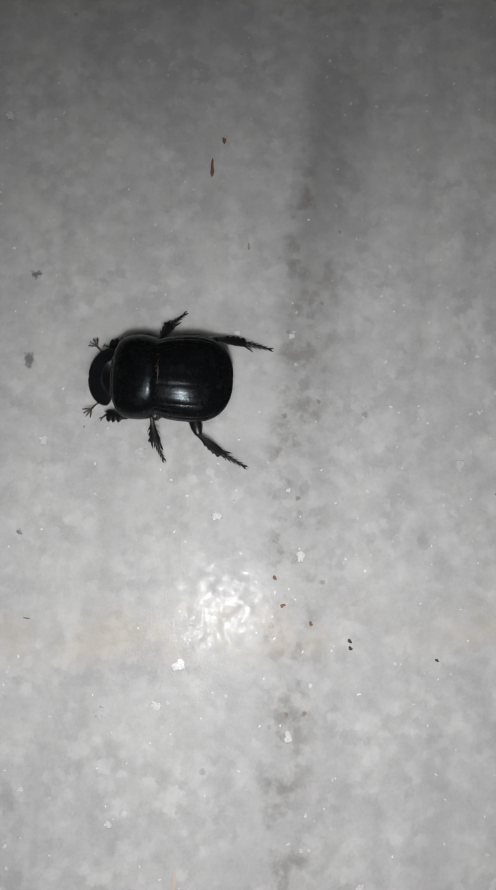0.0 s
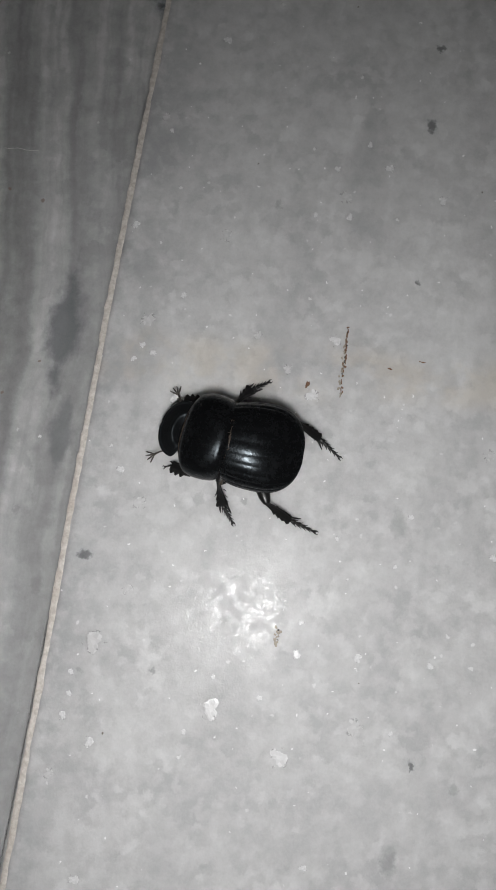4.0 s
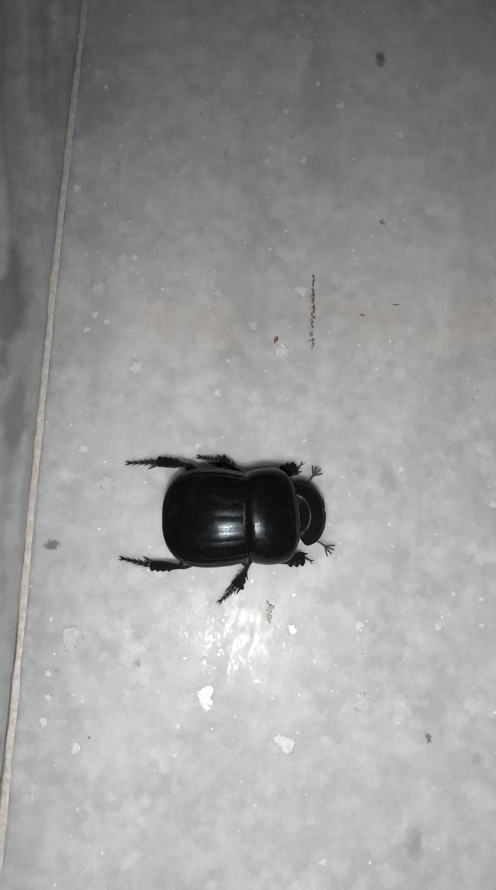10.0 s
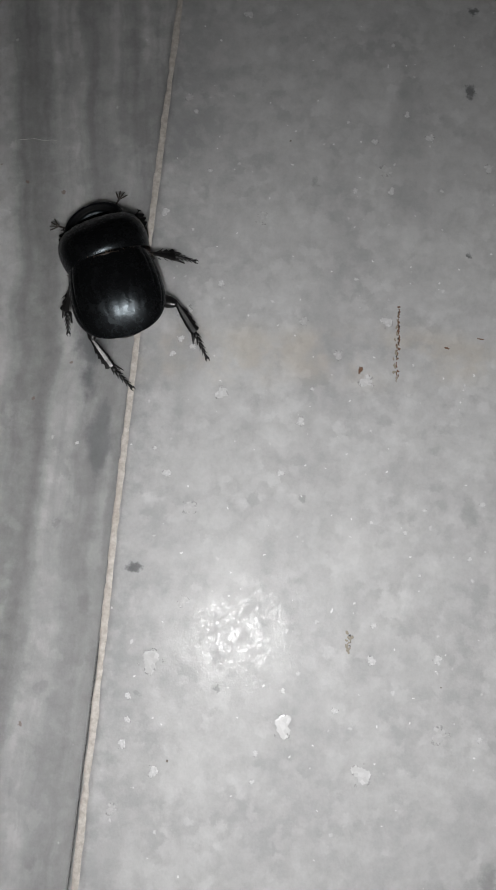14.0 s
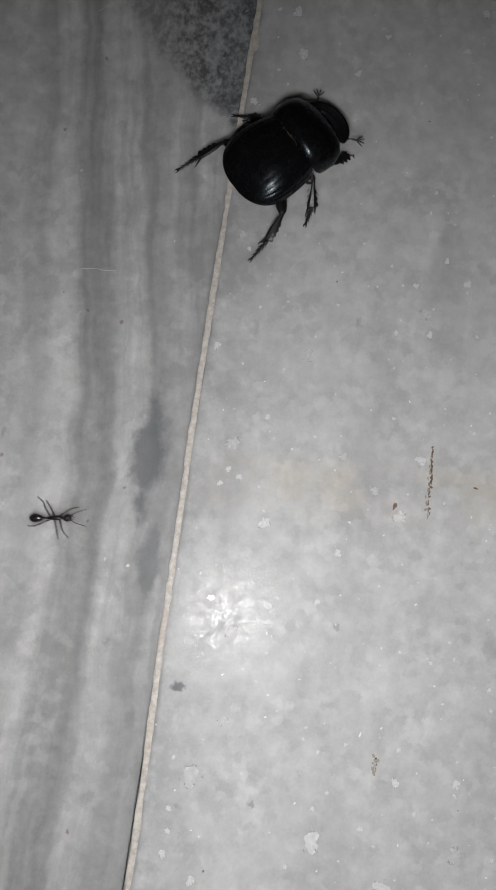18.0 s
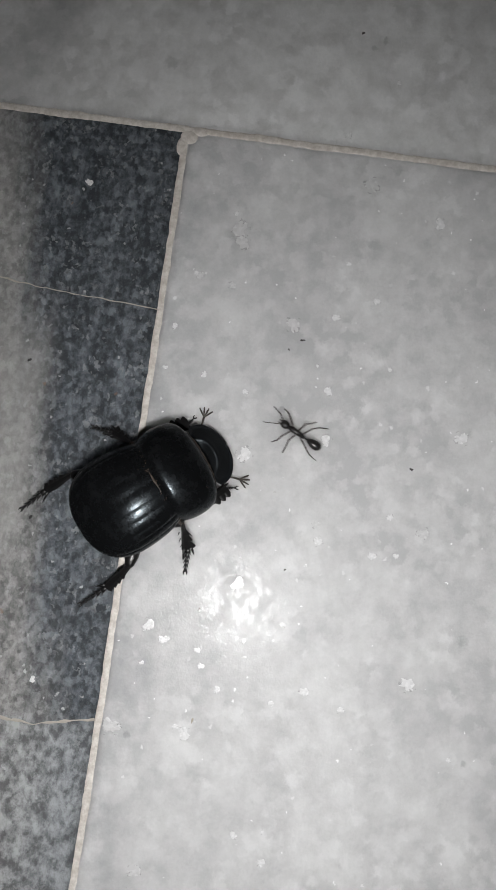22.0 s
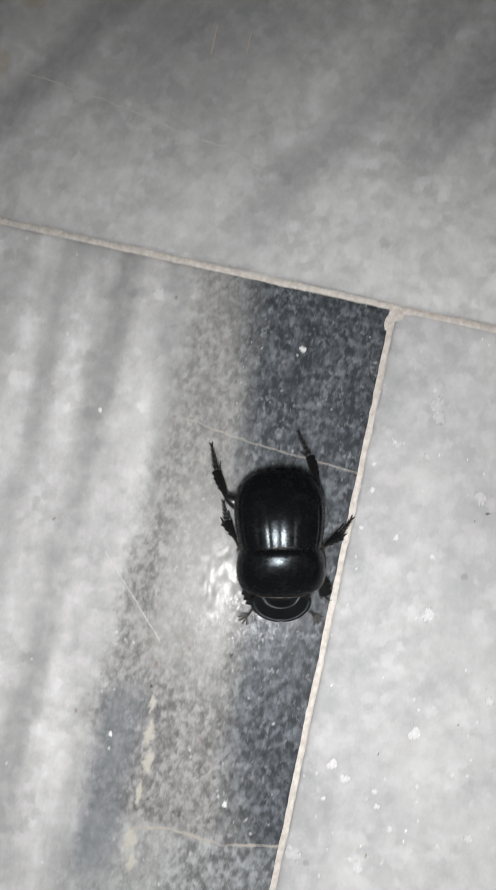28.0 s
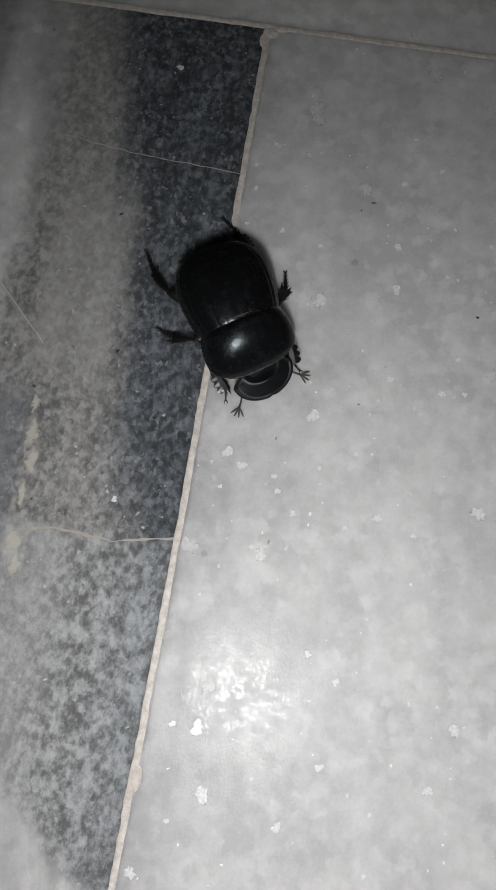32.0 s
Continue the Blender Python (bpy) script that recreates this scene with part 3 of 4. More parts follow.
def elytra_width(x):
    if x < -6:
        q = min(1.0, (-6 - x) / 7.0)
        return 7.95 * (1 - q ** 2.4) ** (1 / 2.4)
    return 7.95 - 1.0 * ((x + 6) / 6.4) ** 2


def elytra_top(x):
    q = max(0.0, (-3 - x) / 10.0)
    return 9.6 * (1 - 0.48 * q ** 2.2) - 0.025 * (x + 3) ** 2 * (x > -3)


def elytron(side):
    bm = bmesh.new()
    def at(u, v):
        x = -12.95 + 13.4 * (1 - (1 - u) ** 1.0)
        if u < 0.16:
            x = -12.95 + 13.4 * 0.16 * (u / 0.16) ** 1.7
        w, h = elytra_width(x), elytra_top(x)
        x -= 1.5 * v ** 5 * max(0, (u - 0.8) / 0.2) ** 2
        th = radians(v * 102)
        base = 5.0
        yy = w * max(0.0, math.sin(th)) ** 0.92
        zz = base + (h - base) * (math.cos(th) if math.cos(th) > 0 else math.cos(th) * 0.9) * 1.0
        # striae: fine grooves along the wing case
        g = (1 - abs(math.sin(math.pi * 7.2 * v))) ** 1.5 if v > 0.05 else 0.9 * (1 - v / 0.05)
        fade = min(1, max(0, (u - 0.12) / 0.2))
        r = 1 - 0.013 * g * fade
        front = max(0, (u - 0.965) / 0.035)
        zz = base + (zz - base) * r * (1 - 0.10 * front ** 2)
        return REAR * x if x < 0 else x, side * (yy * (r if v > 0.3 else 1)), zz
    grid(bm, 44, 96, at)
    if side < 0:
        bmesh.ops.reverse_faces(bm, faces=bm.faces)
    return bm


def pronotum_mesh():
    bm = bmesh.new()
    def at(u, v):
        s = -1 + 2 * v
        back, front = 0.30 - 0.55 * (1 - s * s) + 1.3 * abs(s) ** 9, 8.3 - 3.0 * abs(s) ** 2.3
        x = back + (front - back) * u
        q = (x - 3.6) / (5.6 if x > 3.6 else 5.0)
        w = 7.75 * (1 - 0.36 * abs(q) ** 2.2 if q > 0 else 1 - 0.20 * abs(q) ** 2.2)
        h = 9.9 - 0.068 * max(0, x - 1.6) ** 2.05 - 0.35 * max(0, 1.2 - x) ** 2
        h -= 0.5 * max(0, (u - 0.93) / 0.07) ** 2
        th = radians(98) * s
        base = 4.8
        rim = 0.22 * math.exp(-((abs(s) - 0.93) / 0.03) ** 2)
        yy = w * math.copysign(abs(math.sin(th)) ** 0.96, s)
        zz = base + (h - base) * (max(0, math.cos(th)) ** 0.95 if math.cos(th) > 0 else math.cos(th)) + rim
        return x, yy, zz
    grid(bm, 34, 60, at)
    return bm


def head_mesh():
    """The shovel-like clypeus with a raised rear and a low keel."""
    bm = bmesh.new()
    def at(u, v):
        a, r = 2 * math.pi * v, max(u, 0.02)
        rx = (4.0 if math.cos(a) > 0 else 1.7) * math.cos(a) * r
        ry = 5.35 * math.sin(a) * r
        z = 5.3 - 2.2 * r ** 1.6 * (0.55 + 0.45 * math.cos(a)) - 0.35 * r * abs(math.sin(a)) + 0.30 * math.exp(-((r - 0.95) / 0.05) ** 2)
        bowl = ((rx + 0.9) / 2.1) ** 2 + (ry / 3.1) ** 2
        z += 0.10 * math.exp(-((bowl - 1.2) / 0.4) ** 2) - 1.7 * max(0.0, 1 - bowl) ** 1.6
        notch = 0.2 * math.exp(-(math.sin(a) / 0.06) ** 2) * (r > 0.9 and math.cos(a) > 0)
        return 9.1 + rx * 0.96 - notch, ry, z
    grid(bm, 26, 72, at, close=True)
    # underside, so that the head has thickness
    def under(u, v):
        x, y, z = at(u, v)
        return x, y, z - 0.25 - 1.6 * (1 - u ** 3)
    grid(bm, 8, 72, under, close=True)
    return bm


def spike(bm, base, tip, r):
    tube(bm, [base, base.lerp(tip, 0.6), tip], [r, r * 0.62, r * 0.2], 6)


def blade(bm, a, b, out, widths, thick, lobes, sharp):
    """A flat tibia from a to b that widens along widths (at even steps); its outer edge carries lobes, blunt or sharp."""
    d = b - a
    up = d.cross(out).normalized()
    n = 40
    rows = []
    for i in range(n + 1):
        u = i / n
        q = u * (len(widths) - 1)
        k = min(int(q), len(widths) - 2)
        w = widths[k] + (widths[k + 1] - widths[k]) * (q - k)
        saw = 0.0
        if u > 0.28 and u < 0.99:
            f = (u - 0.28) / 0.71 * lobes % 1.0
            saw = (f if f < 0.8 else (1 - f) * 4) if sharp else math.sin(math.pi * f)
        o = w + saw * (0.42 if sharp else 0.5)
        c = a + d * u
        t = thick * (0.65 + 0.35 * math.sin(math.pi * min(1, u * 1.1)))
        rows.append([c - out * w, c - out * w * 0.5 + up * t, c + out * w * 0.35 + up * t, c + out * o, c + out * w * 0.35 - up * t, c - out * w * 0.5 - up * t])
    vs = [[bm.verts.new(p * MM) for p in r] for r in rows]
    for r, q in zip(vs, vs[1:]):
        for k in range(6):
            bm.faces.new((r[k], r[(k + 1) % 6], q[(k + 1) % 6], q[k]))
    bm.faces.new(vs[0][::-1])
    bm.faces.new(vs[-1])
    bmesh.ops.recalc_face_normals(bm, faces=bm.faces)


def build_leg(parent, coxa, knee, ankle, toe, side, widths, lobes, sharp, spurs, foot, label):
    """One leg: the femur is the part, its tibia, spurs and tarsus are pieces of it. Points are in the beetle's space."""
    o = Vector(coxa)
    k, a, t = (Vector(p) - o for p in (knee, ankle, toe))
    bm = bmesh.new()
    tube(bm, [(0, 0, 0), k * 0.35, k * 0.75, k * 0.97, k * 1.03], [1.0, 1.3, 1.1, 0.7, 0.35], 10, 0.7)
    femur = part("leg", bm, LEG, parent, label)
    femur.location = o * MM
    bm = bmesh.new()
    d = a - k
    along = d.normalized()
    out = Vector((d.y, -d.x, 0)).normalized()
    if out.y * side < 0 and abs(out.y) > 0.2 or abs(out.y) <= 0.2 and out.x < 0:
        out = -out
    blade(bm, k - d * 0.05, a, out, widths, 0.32, lobes, sharp)
    part("tibia", bm, LEG, femur, smooth=False)
    wide = widths[-1]
    # stiff bristles along both edges
    rnd = random.Random(int(abs(coxa[0]) * 10))
    for i in range(6):
        s = 0.3 + 0.6 * i / 5
        e = out if i % 2 else -out
        b = k + d * s
        bm = bmesh.new()
        spike(bm, b + e * wide * 0.7, b + e * (wide * 0.85 + rnd.uniform(0.1, 0.35)) + along * rnd.uniform(0.35, 0.7) + Vector((0, 0, 0.1)), 0.10)
        part("bristle", bm, LEG, femur)
    for length, lean in spurs:
        bm = bmesh.new()
        tip = a + along * length - out * lean - Vector((0, 0, 0.25))
        spike(bm, a - out * wide * 0.55 * (1 if lean > 0 else -1) - along * 0.25, tip, 0.26)
        part("spur", bm, LEG, femur)
    e = t - a
    ahead = e.normalized()
    side_v = Vector((e.y, -e.x, 0)).normalized()
    for i in range(5):
        bm = bmesh.new()
        p, q = a + e * (i / 5 - 0.03), a + e * ((i + 1) / 5)
        r = (0.60 - 0.08 * i) * foot
        tube(bm, [p, p.lerp(q, 0.30), p.lerp(q, 0.86), q], [r * 0.35, r * 0.6, r, r * 0.55], 8, 0.5)
        for sg in (-1, 1):
            spike(bm, q - ahead * 0.15 + side_v * sg * r * 0.5, q + side_v * sg * (r + 0.16 * foot) + ahead * 0.38 * foot, 0.13 * foot)
        part("tarsus", bm, LEG, femur)
    for sg in (-1, 1):
        bm = bmesh.new()
        sv = side_v * sg
        tube(bm, [t, t + ahead * 0.4 + sv * 0.28, t + ahead * 0.75 + sv * 0.22 - Vector((0, 0, 0.12))], [0.11, 0.09, 0.03], 6)
        part("claw", bm, LEG, femur)
    return femur


def build_beetle():
    root = tagged(new("beetle"), "black glossy dung beetle with grooved wing cases on marble", "beetle")
    root.scale = (1.03, 1.03, 1.03)
    bm = bmesh.new()
    blob(bm, (-5.0, 0, 3.8), (8.0, 6.8, 2.8), 14, 20)
    part("abdomen", bm, LEG, root)
    bm = bmesh.new()
    blob(bm, (4.0, 0, 3.6), (4.2, 6.3, 2.4), 12, 18)
    thorax = part("thorax", bm, LEG, root)
    for side, word in ((1, "left"), (-1, "right")):
        part("wing_case", elytron(side), SHELL, root, "glossy black wing case with fine lengthwise grooves")
    bm = bmesh.new()
    blob(bm, (-9.3, 0, 3.3), (3.7, 5.2, 2.3), 12, 18)
    part("pygidium", bm, SHELL_HEAD, root)
    front = part("pronotum", pronotum_mesh(), SHELL, root, "smooth domed black pronotum")
    bm = bmesh.new()
    def seam(u, v):
        s = -1 + 2 * u
        th = radians(93) * s
        r = 0.22
        c = 0.02 - 0.5 * (1 - s * s)
        ang = 2 * math.pi * v
        w, h = 7.38, 9.28
        return c + r * math.cos(ang), (w + r * math.sin(ang)) * math.sin(th), 3.0 + (h - 3.0 + r * math.sin(ang)) * math.cos(th)
    grid(bm, 40, 8, seam, close=True)
    part("neck_membrane", bm, MEMBRANE, root, "dark brown hairy membrane behind the pronotum")
    bm = bmesh.new()
    fringe = []
    for k in range(25):
        q = -0.6 + 1.2 * k / 24
        th = radians(98) * q
        fringe.append((8.2 - 3.0 * abs(q) ** 2.3, 6.15 * math.copysign(abs(math.sin(th)) ** 0.88, q), 4.0 + 2.05 * math.cos(th)))
    tube(bm, fringe, [0.22 + 0.06 * math.sin(k * 2.3) for k in range(25)], 8)
    part("collar", bm, MEMBRANE, front, "brown fringe along the pronotum's front edge")
    bm = bmesh.new()
    rnd = random.Random(5)
    for i in range(70):
        s = rnd.uniform(-0.96, 0.96)
        th = radians(93) * s
        b = Vector((0.1 - 0.5 * (1 - s * s), 7.4 * math.sin(th), 3.0 + 6.35 * math.cos(th)))
        spike(bm, b, b + Vector((rnd.uniform(-0.5, 0.5), 0.3 * math.sin(th) + rnd.uniform(-0.2, 0.2), 0.45 * math.cos(th) + 0.1)), 0.06)
    tagged(part("bristles", bm, HAIR, root), kind="stuff")
    head = part("head", head_mesh(), SHELL_HEAD, root, "broad black shovel-shaped head")
    bm = bmesh.new()
    blob(bm, (7.6, 0, 3.4), (1.7, 3.6, 1.5), 10, 14)
    part("neck", bm, SHELL_HEAD, head)
    for side in (1, -1):
        bm = bmesh.new()
        blob(bm, (8.0, side * 3.6, 4.2), (0.6, 0.4, 0.3), 8, 12)
        part("eye", bm, SHELL_HEAD, head)
        bm = bmesh.new()
        b = Vector((10.2, side * 4.4, 2.7))
        tip = Vector((11.9, side * 5.8, 2.5))
        tube(bm, [b, b.lerp(tip, 0.5) + Vector((0.15, 0, 0.1)), tip], [0.2, 0.15, 0.2], 6)
        for k, ang in enumerate((-34, -8, 18, 44)):
            d = (tip - b).normalized()
            r = Matrix.Rotation(radians(ang * side), 3, "Z") @ d
            tube(bm, [tip, tip + r * 0.9, tip + r * 1.75], [0.08, 0.15, 0.10], 6, 0.6)
        part("antenna", bm, ANTENNA, head, "brown antenna ending in a small fan")
    legs = []
    for side in (1, -1):
        s = side
        legs.append(build_leg(root, (4.2, s * 4.6, 2.8), (5.6, s * 6.9, 3.0), (9.5, s * 6.3, 1.5), (10.6, s * 6.9, 0.6), s, (0.5, 0.75, 0.95, 0.9), 3, False, ((0.8, 0.5),), 0.4, "short lobed black front leg"))
        legs.append(build_leg(root, (-0.5, s * 5.2, 2.4), (-0.5, s * 7.7, 3.2), (-3.5, s * 10.4, 1.0), (-6.7, s * 11.8, 0.3), s, (0.30, 0.42, 0.72, 1.05), 3, True, ((2.2, 1.3), (1.3, -0.7)), 0.9, "flared black middle leg with long spurs"))
        legs.append(build_leg(root, (-6.0, s * 4.6, 2.4), (-10.2, s * 8.3, 3.2), (-15.4, s * 8.6, 1.0), (-20.2, s * 8.1, 0.3), s, (0.32, 0.60, 0.78, 0.72), 4, True, ((1.6, 1.4),), 0.95, "long spined black hind leg"))
    return root, head, front, legs


# ---- the ant ----
def build_ant():
    root = tagged(new("ant"), "small slender black ant with long thin legs", "ant")
    bm = bmesh.new()
    blob(bm, (2.9, 0, 1.55), (0.85, 0.72, 0.55), 10, 14)
    head = part("head", bm, ANT_BLACK, root)
    bm = bmesh.new()
    for s in (1, -1):
        tube(bm, [(3.5, s * 0.3, 1.4), (3.95, s * 0.25, 1.3), (4.1, s * 0.05, 1.25)], [0.14, 0.1, 0.03], 6)
    part("mandibles", bm, ANT_LEG, head)
    for s in (1, -1):
        bm = bmesh.new()
        tube(bm, [(3.4, s * 0.3, 1.7), (4.6, s * 1.0, 2.1), (5.3, s * 1.25, 1.2), (6.2, s * 1.6, 0.5)], [0.08, 0.07, 0.06, 0.07], 6)
        part("antenna", bm, ANT_LEG, head)
    bm = bmesh.new()
    tube(bm, [(2.3, 0, 1.5), (1.5, 0, 1.75), (0.4, 0, 1.7), (-0.6, 0, 1.45), (-1.1, 0, 1.3)], [0.22, 0.5, 0.45, 0.36, 0.15], 10)
    part("thorax", bm, ANT_BLACK, root)
    bm = bmesh.new()
    blob(bm, (-1.35, 0, 1.45), (0.26, 0.2, 0.36), 8, 10)
    part("petiole", bm, ANT_BLACK, root)
    bm = bmesh.new()
    blob(bm, (-2.85, 0, 1.4), (1.35, 0.78, 0.72), 12, 14, lambda p: Vector((p.x, p.y * (1 - 0.25 * p.x), p.z)))
    part("gaster", bm, ANT_BLACK, root)
    legs = []
    for s in (1, -1):
        for base, knee, ankle, toe in (((1.5, 0.3, 1.4), (2.6, 1.7, 2.2), (3.1, 2.5, 0.9), (3.9, 3.0, 0.1)),
                                       ((0.5, 0.3, 1.3), (0.5, 2.0, 2.2), (0.0, 3.0, 0.9), (-0.3, 3.9, 0.1)),
                                       ((-0.4, 0.3, 1.2), (-1.6, 1.6, 2.3), (-2.7, 2.4, 0.9), (-4.2, 2.9, 0.1))):
            o = Vector((base[0], base[1] * s, base[2]))
            pts = [Vector((p[0], p[1] * s, p[2])) - o for p in (base, knee, ankle, toe)]
            bm = bmesh.new()
            tube(bm, pts, [0.14, 0.125, 0.10, 0.07], 6)
            leg = part("leg", bm, ANT_LEG, root)
            leg.location = o * MM
            legs.append(leg)
    return root, legs


# ---- the phone's torch, carried with the camera ----
def build_torch():
    root = tagged(new("torch"), "small white phone torch carried over the floor", "torch")
    # rims never in view, added to cut the sunk lamps' wide-angle light
    bm = bmesh.new()
    ring = lambda r, z: [bm.verts.new(Vector((r * math.cos(a), r * math.sin(a), z)) * MM) for a in (2 * math.pi * k / 24 for k in range(24))]
    rings = [ring(2.3, 0.05), ring(3.0, 0.0), ring(3.0, 2.5)]
    for a, b in zip(rings, rings[1:]):
        for k in range(24):
            bm.faces.new((a[k], b[k], b[(k + 1) % 24], a[(k + 1) % 24]))
    bm.faces.new(rings[-1])
    first = part("housing", bm, HOUSING, root, smooth=False)
    second = first.copy()
    scene.collection.objects.link(second)
    bm = bmesh.new()
    bm.faces.new([bm.verts.new(Vector((1.7 * math.cos(a), 1.7 * math.sin(a), 1.45)) * MM) for a in (-2 * math.pi * k / 24 for k in range(24))])
    led = part("led", bm, TORCH, root, "glowing white lamp", smooth=False)
    other = led.copy()
    scene.collection.objects.link(other)
    first.location = led.location = (0, 0.0045, 0)
    second.location = other.location = (0, -0.0045, 0)
    return root


beetle, beetle_head, beetle_front, beetle_legs = build_beetle()
ant, ant_legs = build_ant()
torch = build_torch()


# ---- flecks, specks, stains and cracks in the slabs ----
def shard(seed, n, rag):
    """A flat ragged chip about 1 mm in radius with a bevelled rim, and crumbs of it round about."""
    rnd = random.Random(seed)
    bm = bmesh.new()
    crumbs = [(0, 0, 1.0, n)] + [(1.25 * math.cos(k), 1.25 * math.sin(k), rnd.uniform(0.12, 0.3), 6) for k in (rnd.uniform(0, 6.28) for _ in range(4 if rag > 0.32 else 0))]
    for cx, cy, size, m in crumbs:
        rim, top = [], []
        p, q, w = (rnd.uniform(0, 6.28) for _ in range(3))
        for k in range(m):
            a = 2 * math.pi * (k + rnd.uniform(-0.3, 0.3)) / m
            r = size * max(0.35, 0.9 + rag * (0.7 * math.sin(2 * a + p) + 0.45 * math.sin(3 * a + q) + 0.25 * math.sin(6 * a + w) + rnd.uniform(-0.34, 0.34)))
            rim.append(bm.verts.new(Vector((cx + r * math.cos(a), cy + r * math.sin(a), -0.02)) * MM))
            top.append(bm.verts.new(Vector((cx + 0.8 * r * math.cos(a), cy + 0.8 * r * math.sin(a), rnd.uniform(0.004, 0.02))) * MM))
        mid = bm.verts.new(Vector((cx, cy, 0.012)) * MM)
        for k in range(m):
            bm.faces.new((rim[k], rim[(k + 1) % m], top[(k + 1) % m], top[k]))
            bm.faces.new((mid, top[k], top[(k + 1) % m]))
    me = bpy.data.meshes.new("fleck")
    bm.to_mesh(me)
    bm.free()
    return me


def scatter(name, tile, material, places, rag, label="", grow=1.0):
    """Thin pieces lying in the face of a slab: rows of x, y and one or two half-sizes, in mm."""
    shapes = []
    for k in range(9):
        me = shard(k + int(rag * 100), 26 if rag > 0.32 else 16, rag)
        me.materials.append(material)
        shapes.append(me)
    for i, (x, y, *size) in enumerate(places):
        ob = new(name, shapes[(i * 5 + int(abs(x))) % 9])
        ob.parent = tile
        ob.location = (x * MM, y * MM, 0.02 * MM)
        ob.scale = (size[0] * grow, size[-1] * grow, 1)
        if len(size) == 1:
            ob.rotation_euler = (0, 0, (x * 1.7 + y) % 6.28)
        if label:
            ob["label"] = label


def flecks(tile, material, label, places):
    scatter("fleck", tile, material, places, 0.36, label, 1.0)


def specks(tile, material, places):
    scatter("speck", tile, material, places, 0.30)


def crack(points, half, material, tile, label, seed):
    """A filled hairline crack that wanders through points (mm)."""
    bm = bmesh.new()
    pts = [Vector((*p, 0)) for p in points]
    runs = [(a, b, k / 8) for a, b in zip(pts, pts[1:]) for k in range(8)] + [(pts[-2], pts[-1], 1.0)]
    n = len(runs) - 1
    def at(u, v):
        a, b, s = runs[round(u * n)]
        p = a.lerp(b, s)
        d = (b - a).normalized()
        w = half * (0.7 + 0.9 * noise.noise(Vector((p.x * 0.9, p.y * 0.9, seed))))
        off = 0.5 * noise.noise(Vector((p.x * 0.35, p.y * 0.35, seed + 5)))
        t = -1 + 2 * v
        return tuple(p + Vector((-d.y, d.x, 0)) * (off + t * max(0.05, w)) + Vector((0, 0, 0.03 * (1 - t * t) - 0.012 * abs(t) + 0.01)))
    grid(bm, n, 4, at)
    part("crack", bm, material, tile, label)


FLAKE_DULL = flake_mat("dull_crystal", 0.58, 1.0, 0.45, 0.0)
HEALED = plain("healed_crack", (0.55, 0.54, 0.52), 0.4, var=0.18, size=0.8, bump=0.05)
SCRATCH = plain("tan_scratch", (0.56, 0.50, 0.43), 0.5, var=0.15, size=0.8)
OCHRE_PALE = plain("crack_filling", (0.36, 0.325, 0.285), 0.6, var=0.35, size=0.8, bump=0.1)
rnd = random.Random(8)
# a row of dried brown crumbs
specks(slab_pale, RUST, [(46.6 + 0.035 * k / 2 + rnd.uniform(-0.25, 0.25) * (1 if k > 8 else 0.4), -217.6 - k * 0.46, rnd.uniform(0.10, 0.30), rnd.uniform(0.18, 0.52)) for k in range(29) if k not in (20, 22, 25)])
specks(slab_pale, OCHRE, [(46.7 + rnd.uniform(-0.5, 0.5), -219 - k * 1.2, rnd.uniform(0.15, 0.4), rnd.uniform(0.3, 0.6)) for k in range(11)])
specks(slab_pale, SOIL, [(46.75 + rnd.uniform(-0.15, 0.15), y, 0.14, 0.3) for y in (-218.6, -221.2, -223.5, -224.4, -226.9)])
specks(slab_pale, OCHRE, [(42.2 + rnd.uniform(-0.5, 0.5), -277.6 + rnd.uniform(-1.7, 1.7), rnd.uniform(0.15, 0.35), rnd.uniform(0.2, 0.5)) for k in range(12)])
specks(slab_pale, SOIL, [(42.3 + rnd.uniform(-0.3, 0.3), -277.6 + rnd.uniform(-1.3, 1.3), 0.12, 0.2) for k in range(4)])
crack([(-36, -29.3), (-26.2, -30.7), (-18.5, -31.6), (-8.6, -32.1), (-0.1, -32.7)], 0.15, OCHRE_PALE, slab_striped, "thin pale filled crack", 2)
crack([(-27, -103.6), (-20, -102.3), (-15, -102.7), (-10, -102.9), (-0.4, -100.9)], 0.26, OCHRE_PALE, slab_striped, "brownish filled crack", 7)
crack([(-29, -71), (-36, -64), (-43, -57)], 0.035, HEALED, slab_striped, "fine white scratch", 9)
crack([(-24, -128), (-33, -136)], 0.035, HEALED, slab_striped, "fine white scratch", 12)
crack([(-27, -192), (-20, -191.5)], 0.06, HEALED, slab_striped, "fine white scratch", 21)
crack([(-92, 32.6), (-72, 29.8), (-58, 27.8), (-46.5, 25.2), (-38.6, 24.6), (-31, 21)], 0.16, HEALED, slab_clouded, "pale healed crack", 3)
crack([(-52, 88.6), (-42, 89.2), (-31, 90), (-23.7, 95.5), (-16, 95.8), (-6, 96.4)], 0.14, HEALED, slab_clouded, "pale healed crack", 4)
